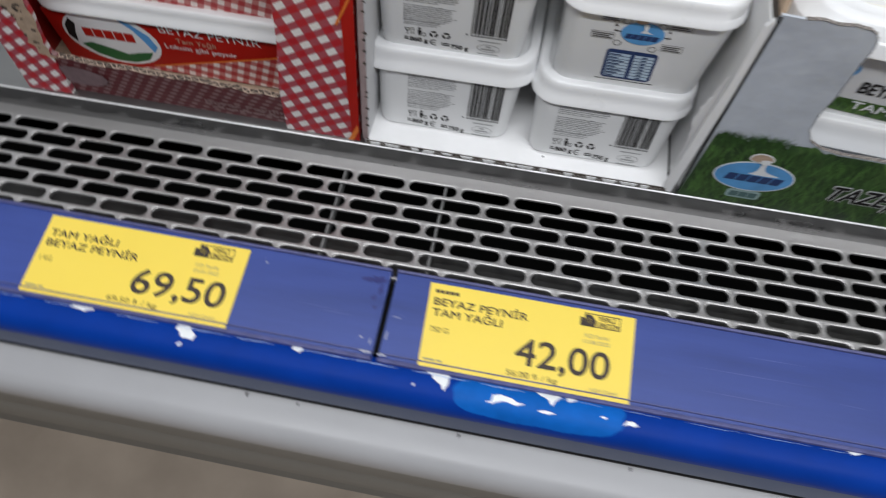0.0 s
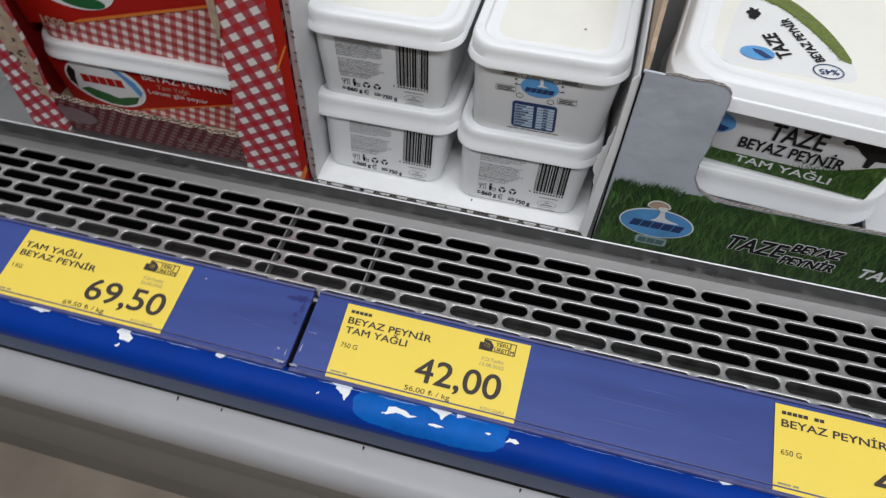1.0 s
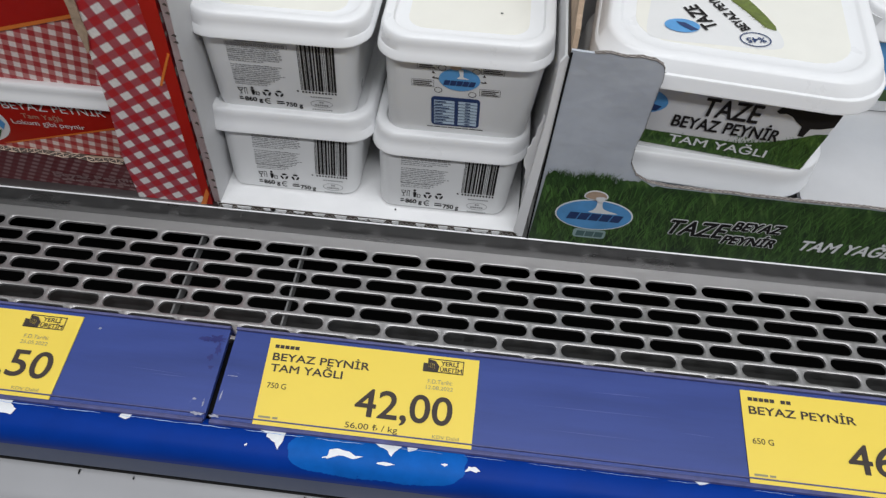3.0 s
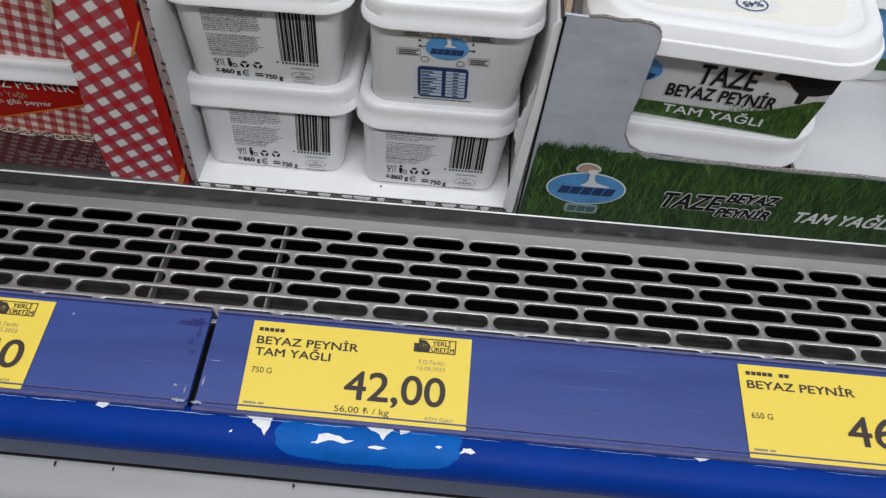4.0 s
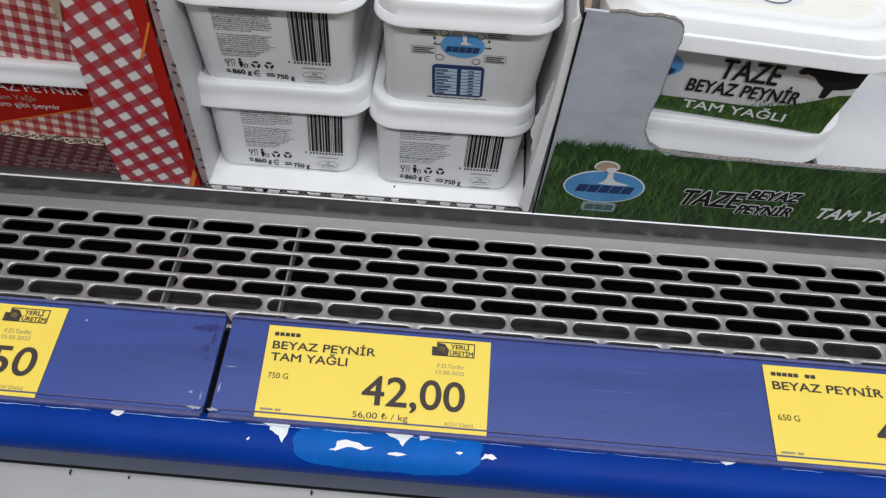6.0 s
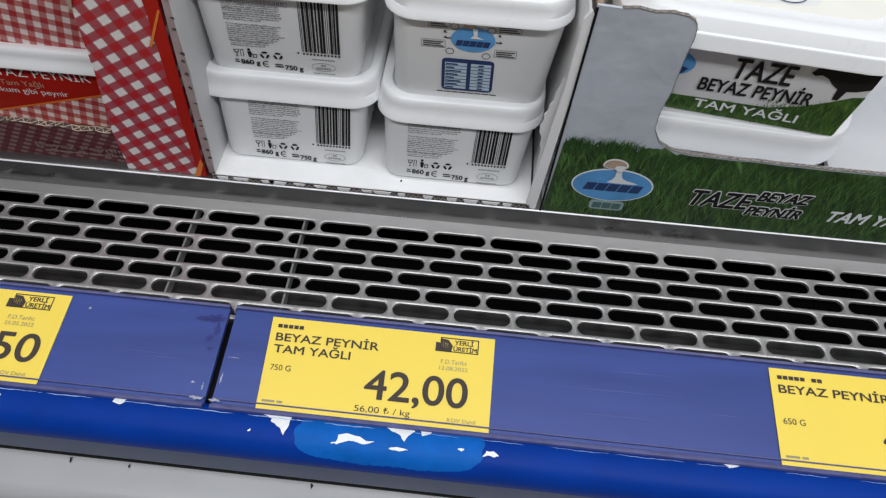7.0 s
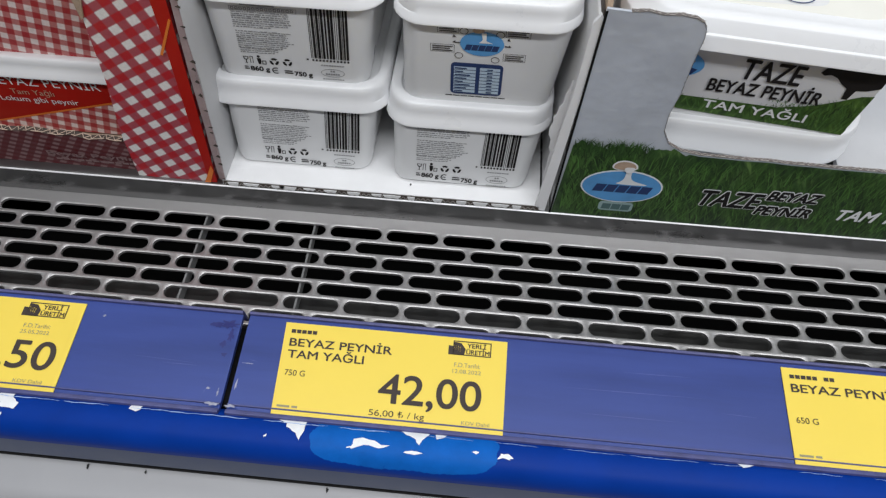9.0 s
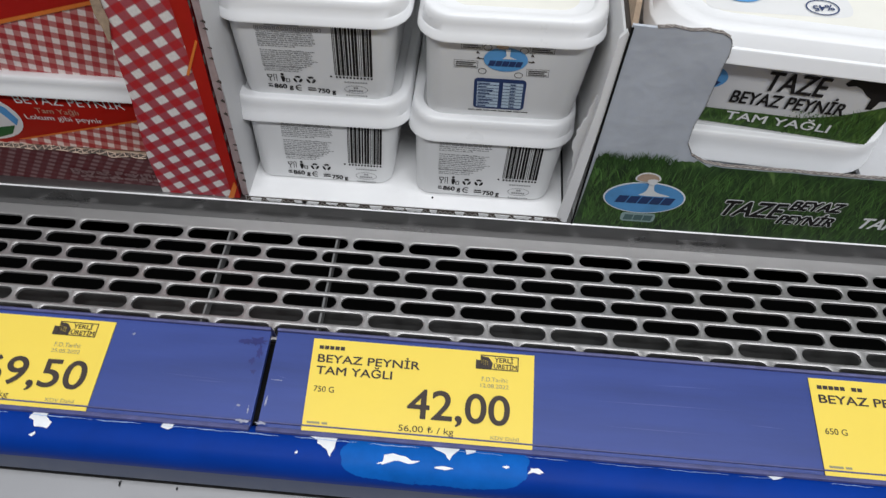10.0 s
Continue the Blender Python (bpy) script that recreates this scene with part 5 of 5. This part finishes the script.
put_lid("dark_mark", INK, lambda b: blob(b, 0.1725, 0.3690, 0.0035, 0.0045, 9, 0.3), "plain dark printed shape", 0.0006)
put_lid("lettering", INK, lambda b: thick(b, "TAZE", 0.1905, 0.3395, 0.0066, 0.0180, 0.0003, turn=117), "", 0.0006)
put_lid("lettering", INK, lambda b: thick(b, "BEYAZ PEYNİR", 0.2045, 0.3400, 0.0044, 0.0330, 0.0002, turn=119), "", 0.0006)
put_lid("badge", LOGO_NAVY, lambda b: oval_ring(b, 0.2055, 0.3325, 0.0068, 0.0052, 0.0006), "", 0.0006)
put_lid("badge_lettering", LOGO_NAVY, lambda b: text(b, "%45", 0.2098, 0.3345, 0.0034, 0.0085, bold=0.02, turn=188), "", 0.0006)

# a further tub lies at the back of the carton
g3, gb3, gf3 = tub("cheese_tub", "white cheese tub with a blue label at the carton's back", BGRP, 0.3010, 0.3900, 0.5512, 0.0560, 0.040, 0.055, 0.0600, 0.6000, 0.6150, r=0.012)
b = flat()
rect(b, 0.278, 0.560, 0.324, 0.598)
part("label_field", lay(b, gf3), LOGO_BLUE, gb3, "blue label")
b = flat()
rect(b, 0.278, 0.560, 0.324, 0.568)
part("label_grass", lay(b, lambda u, v: (gf3(u, v)[0], gf3(u, v)[1] - 0.0003, v)), GRASS, gb3)

# ---- red checked carton with its tubs ----
RX0, RX1, RY = -0.2560, -0.0563, 0.3015
red = thing("printed_carton", (-0.158, 0.37, 0.52), "red and white checked carton with torn window around tubs", "carton")
rw = wobble(60, 17, 0.0011)
WIN = [(-0.2240, 0.700), (-0.2255, 0.66), (-0.2270 + rw[0], 0.62), (-0.2278 + rw[1], 0.60), (-0.2275 + rw[2], 0.58), (-0.2290, 0.562), (-0.2285, 0.5525), (-0.2250, 0.5500)]
WIN += [(-0.2250 + 0.0083 * k, 0.5495 - 0.0003 * k + rw[5 + k]) for k in range(1, 15)]
WIN += [(-0.1030, 0.5450), (-0.1000, 0.5452), (-0.0990, 0.5475), (-0.0980, 0.56), (-0.0955, 0.585), (-0.0945, 0.61), (-0.0930, 0.64), (-0.0920, 0.700)]


left = [(RX0, 0.5202)] + [(-0.2285, 0.5202), (-0.2285, 0.5525)] + list(reversed(WIN[:7]))[1:] + [(RX0, 0.700)]
part("left_flap", slab(left, RY, RY + 0.003), CHECK_BIG, red, "red checked flap left of the window", lean=True)
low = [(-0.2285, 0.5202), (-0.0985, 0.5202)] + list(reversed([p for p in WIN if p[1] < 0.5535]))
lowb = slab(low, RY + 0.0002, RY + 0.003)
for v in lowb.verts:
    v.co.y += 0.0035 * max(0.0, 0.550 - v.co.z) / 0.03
part("front_board", lowb, CHECK_SHADED, red, "red checked strip below the window, painted in shade", lean=True)
right = [(-0.0985, 0.5202), (RX1, 0.5202), (RX1, 0.700)] + list(reversed([p for p in WIN if p[0] > -0.0995 and p[1] > 0.546]))
flap = part("right_flap", slab(right, RY, RY + 0.003), CHECK_BIG, red, "wide red and white checked flap", lean=True)
bm = bmesh.new()
tw = wobble(140, 3, 0.0008)
dense = []
for (xa, za), (xb, zb) in zip(WIN, WIN[1:]):
    for k in range(4):
        dense.append((xa + (xb - xa) * k / 4, za + (zb - za) * k / 4))
for i, ((xa, za), (xb, zb)) in enumerate(zip(dense, dense[1:])):
    a1, b1_ = tw[i % 140], tw[(i + 1) % 140]
    if xa < -0.2255:
        k = 0.0050 + 0.0150 * max(0.0, za - 0.55) / 0.06
        k2 = 0.0050 + 0.0150 * max(0.0, zb - 0.55) / 0.06
        q = ((xa - k + a1 * 2.6, RY - 0.0007, za), (xb - k2 + b1_ * 2.6, RY - 0.0007, zb), (xb + 0.0006 + b1_ * 1.6, RY - 0.0005, zb), (xa + 0.0006 + a1 * 1.6, RY - 0.0005, za))
        bm.faces.new([bm.verts.new(p) for p in q])
part("torn_edge", bm, CARD_BROWN, red, "torn brown board edge beside the window", lean=True)
bm = bmesh.new()
rnd = random.Random(29)
for _ in range(34):
    z = rnd.uniform(0.556, 0.640)
    wide_ = 0.0050 + 0.0150 * (z - 0.55) / 0.06
    x = -0.2285 - wide_ * rnd.uniform(0.08, 0.9)
    r_ = rnd.uniform(0.0004, 0.0011)
    n_ = 7
    bm.faces.new([bm.verts.new((x + r_ * 1.5 * rnd.uniform(0.6, 1.3) * math.cos(2 * math.pi * q / n_), RY - 0.0010, z + r_ * rnd.uniform(0.6, 1.3) * math.sin(2 * math.pi * q / n_))) for q in range(n_)])
part("torn_flute", bm, CARD_DARK, red, "dark holes in the torn board", lean=True, kind="stuff")
LOW_EDGE = [p for p in WIN if p[1] < 0.5535 and p[0] > -0.2285]
LOW_EDGE = [(x, z + 0.0008) for x, z in LOW_EDGE]
bm = bmesh.new()
for (xa, za), (xb, zb) in zip(LOW_EDGE, LOW_EDGE[1:]):
    bm.faces.new([bm.verts.new(p) for p in ((xa, RY - 0.0002, za), (xb, RY - 0.0002, zb), (xb, RY + 0.0030, zb), (xa, RY + 0.0030, za))])
part("cut_edge", bm, CARD_DARK, red, "dark hollows of the torn board edge", lean=True)
part("flute_edge", fluted(LOW_EDGE, RY - 0.0002, RY + 0.0026, 0.0045, 0.00028, 0.0004, 9), CARD_TAN, red, "pale wavy flutes of the torn board", lean=True)
part("torn_corner", slab([(-0.0942, 0.6195), (-0.0928, 0.6212), (-0.0918, 0.6260), (-0.0908, 0.6300), (-0.0912, 0.6360), (-0.0905, 0.6600), (-0.0962, 0.6600), (-0.0950, 0.6420), (-0.0956, 0.6330), (-0.0946, 0.6270)], RY - 0.0012, RY - 0.0004), CARD_BROWN, red, "torn brown board at the window corner", lean=True)
part("carton_side", side_board(RX1 - 0.0030, RX1 - 0.0002, [(RY + 0.003, 0.5202), (RY + 0.003, 0.700), (0.44, 0.700), (0.44, 0.5202)]), RED, red, "glossy red carton side", lean=True)
part("corner_face", slab([(RX1 - 0.0035, 0.5206), (RX1 + 0.0004, 0.5206), (RX1 + 0.0010, 0.700), (RX1 - 0.0090, 0.700), (RX1 - 0.0055, 0.62), (RX1 - 0.0048, 0.56)], RY - 0.0008, RY - 0.0003), RED, red, "plain red print along the corner", lean=True)
part("corner_stripe", slab([(RX1 - 0.0060, 0.5206), (RX1 - 0.0030, 0.5206), (RX1 + 0.0003, 0.5300), (RX1 - 0.0005, 0.5340)], RY - 0.0012, RY - 0.0009), ORANGE, red, "orange stripe", lean=True)
part("corner_stripe", slab([(-0.0648, 0.6045), (-0.0637, 0.6040), (-0.0558, 0.6225), (-0.0566, 0.6232)], RY - 0.0012, RY - 0.0009), ORANGE, red, "orange stripe", lean=True)
part("carton_side", side_board(RX0, RX0 + 0.0028, [(RY + 0.003, 0.5202), (RY + 0.003, 0.700), (0.44, 0.700), (0.44, 0.5202)]), RED_DEEP, red, lean=True)
part("carton_floor", boxed(RX0 + 0.003, RY + 0.0080, 0.5202, RX1 - 0.003, 0.44, 0.5230), CARD_BROWN, red, lean=True)
part("carton_back", boxed(RX0, 0.4405, 0.5202, RX1, 0.4435, 0.70), CARD_BROWN, red, lean=True)


def put_red(name, mat, draw, lab="", lift=0.0007, owner=None):
    b = flat()
    draw(b)
    part(name, lay(b, lambda u, v: (u, RY - lift + 0.0035 * max(0.0, 0.550 - v) / 0.03, v)), mat, owner or red, lab)


put_red("faded_oval", FADED, lambda b: oval(b, -0.2180, 0.5360, 0.0170, 0.0080), "faded grey oval print")
put_red("lettering", PALE_RED, lambda b: (thick(b, "Beyaz Peynir", -0.1450, 0.5292, 0.0036, 0.047, 0.0001, 0.1), [rect(b, -0.1420 + 0.0040 * k, 0.5256, -0.1388 + 0.0040 * k, 0.5271) for k in range(15)]), "pale dusky words")

RTUB = "wide white cheese tub with red checked label in checked carton"
RGRP = "wide cheese tubs in the checked carton"
r1_, rb1, rf1 = tub("cheese_tub", RTUB, RGRP, -0.1600, 0.3235, 0.5236, 0.1660, 0.105, 0.055, 0.1740, 0.5655, 0.5775, r=0.012, mat=RED_DEEP, lidmat=PLASTIC, cream=False)
r2_, rb2, rf2 = tub("cheese_tub", RTUB, RGRP, -0.1600, 0.3235, 0.5752, 0.1660, 0.105, 0.055, 0.1740, 0.6350, 0.6540, r=0.012, mat=CHECK_SMALL, lidmat=PLASTIC, cream=False)


def put_tub(face, body):
    def go(name, mat, draw, lab="", lift=0.0):
        b = flat()
        draw(b)

        def s(u, v):
            x, y, z = face(u - LEAN * (v - 0.52), v)
            return (x, y - lift, z)
        part(name, lay(b, s), mat, body, lab)
    return go


p1 = put_tub(rf1, rb1)
p1("label_field", RED, lambda b: rect(b, -0.238, 0.5246, -0.084, 0.5640), "red label")
p1("label_check", CHECK_SMALL, lambda b: poly(b, [(-0.194, 0.5248), (-0.088, 0.5248), (-0.088, 0.5560), (-0.110, 0.5490), (-0.180, 0.5290)]), "checked corner of the label", 0.0002)
p1("label_stripe", ORANGE, lambda b: poly(b, [(-0.186, 0.5285), (-0.180, 0.5290), (-0.110, 0.5490), (-0.088, 0.5560), (-0.088, 0.5575), (-0.110, 0.5503)]), "orange stripe", 0.0004)
p1("oval_rim", LOGO_WHITE, lambda b: oval(b, -0.2030, 0.5470, 0.0285, 0.0200), "white oval mark", 0.0003)
p1("oval_ground", LOGO_GREEN, lambda b: poly(b, [(-0.2250, 0.5390), (-0.218, 0.5415), (-0.205, 0.5380), (-0.198, 0.5355), (-0.190, 0.5380), (-0.181, 0.5400), (-0.186, 0.5330), (-0.196, 0.5290), (-0.207, 0.5288), (-0.218, 0.5325)]), "", 0.0005)
p1("oval_band", LOGO_BLUE, lambda b: poly(b, [(-0.196, 0.5650), (-0.187, 0.5610), (-0.179, 0.5535), (-0.1765, 0.5450), (-0.180, 0.5400), (-0.1830, 0.5480), (-0.187, 0.5560), (-0.193, 0.5620)]), "", 0.0005)
p1("oval_band_dark", INK, lambda b: poly(b, [(-0.224, 0.5590), (-0.2285, 0.5530), (-0.230, 0.5450), (-0.2265, 0.5400), (-0.2245, 0.5480), (-0.2215, 0.5550)]), "", 0.0005)
p1("oval_lettering", RED, lambda b: word_blocks(b, -0.2195, 0.5462, -0.1885, 0.5530, 5, 0.05), "plain red blocks in the oval", 0.0005)
p1("lettering", LOGO_WHITE, lambda b: text(b, "BEYAZ PEYNİR", -0.1705, 0.5580, 0.0056, 0.0580), "", 0.0005)
p1("lettering", CREAM, lambda b: text(b, "Tam Yağlı", -0.1630, 0.5515, 0.0036, 0.0230, slant=0.1), "", 0.0005)
p1("lettering", LOGO_WHITE, lambda b: text(b, "Lokum gibi peynir", -0.1710, 0.5462, 0.0036, 0.0420), "", 0.0005)
p2 = put_tub(rf2, rb2)
p2("label_field", RED, lambda b: poly(b, [(-0.2380, 0.5870), (-0.205, 0.5930), (-0.195, 0.5965), (-0.104, 0.6220), (-0.082, 0.6280), (-0.082, 0.6370), (-0.238, 0.6370)]), "red part of the label")
p2("label_stripe", ORANGE, lambda b: poly(b, [(-0.205, 0.5930), (-0.195, 0.5950), (-0.104, 0.6205), (-0.082, 0.6265), (-0.082, 0.6285), (-0.104, 0.6225), (-0.197, 0.5968)]), "orange stripe", 0.0003)
p2("oval_rim", LOGO_WHITE, lambda b: oval(b, -0.192, 0.6200, 0.0280, 0.0155), "white oval mark", 0.0003)
p2("oval_ground", LOGO_GREEN, lambda b: oval(b, -0.188, 0.6105, 0.0150, 0.0045), "", 0.0005)
p2("lettering", CREAM, lambda b: text(b, "1000 g", -0.2260, 0.5900, 0.0052, 0.0230, bold=0.03, turn=-4), "", 0.0005)
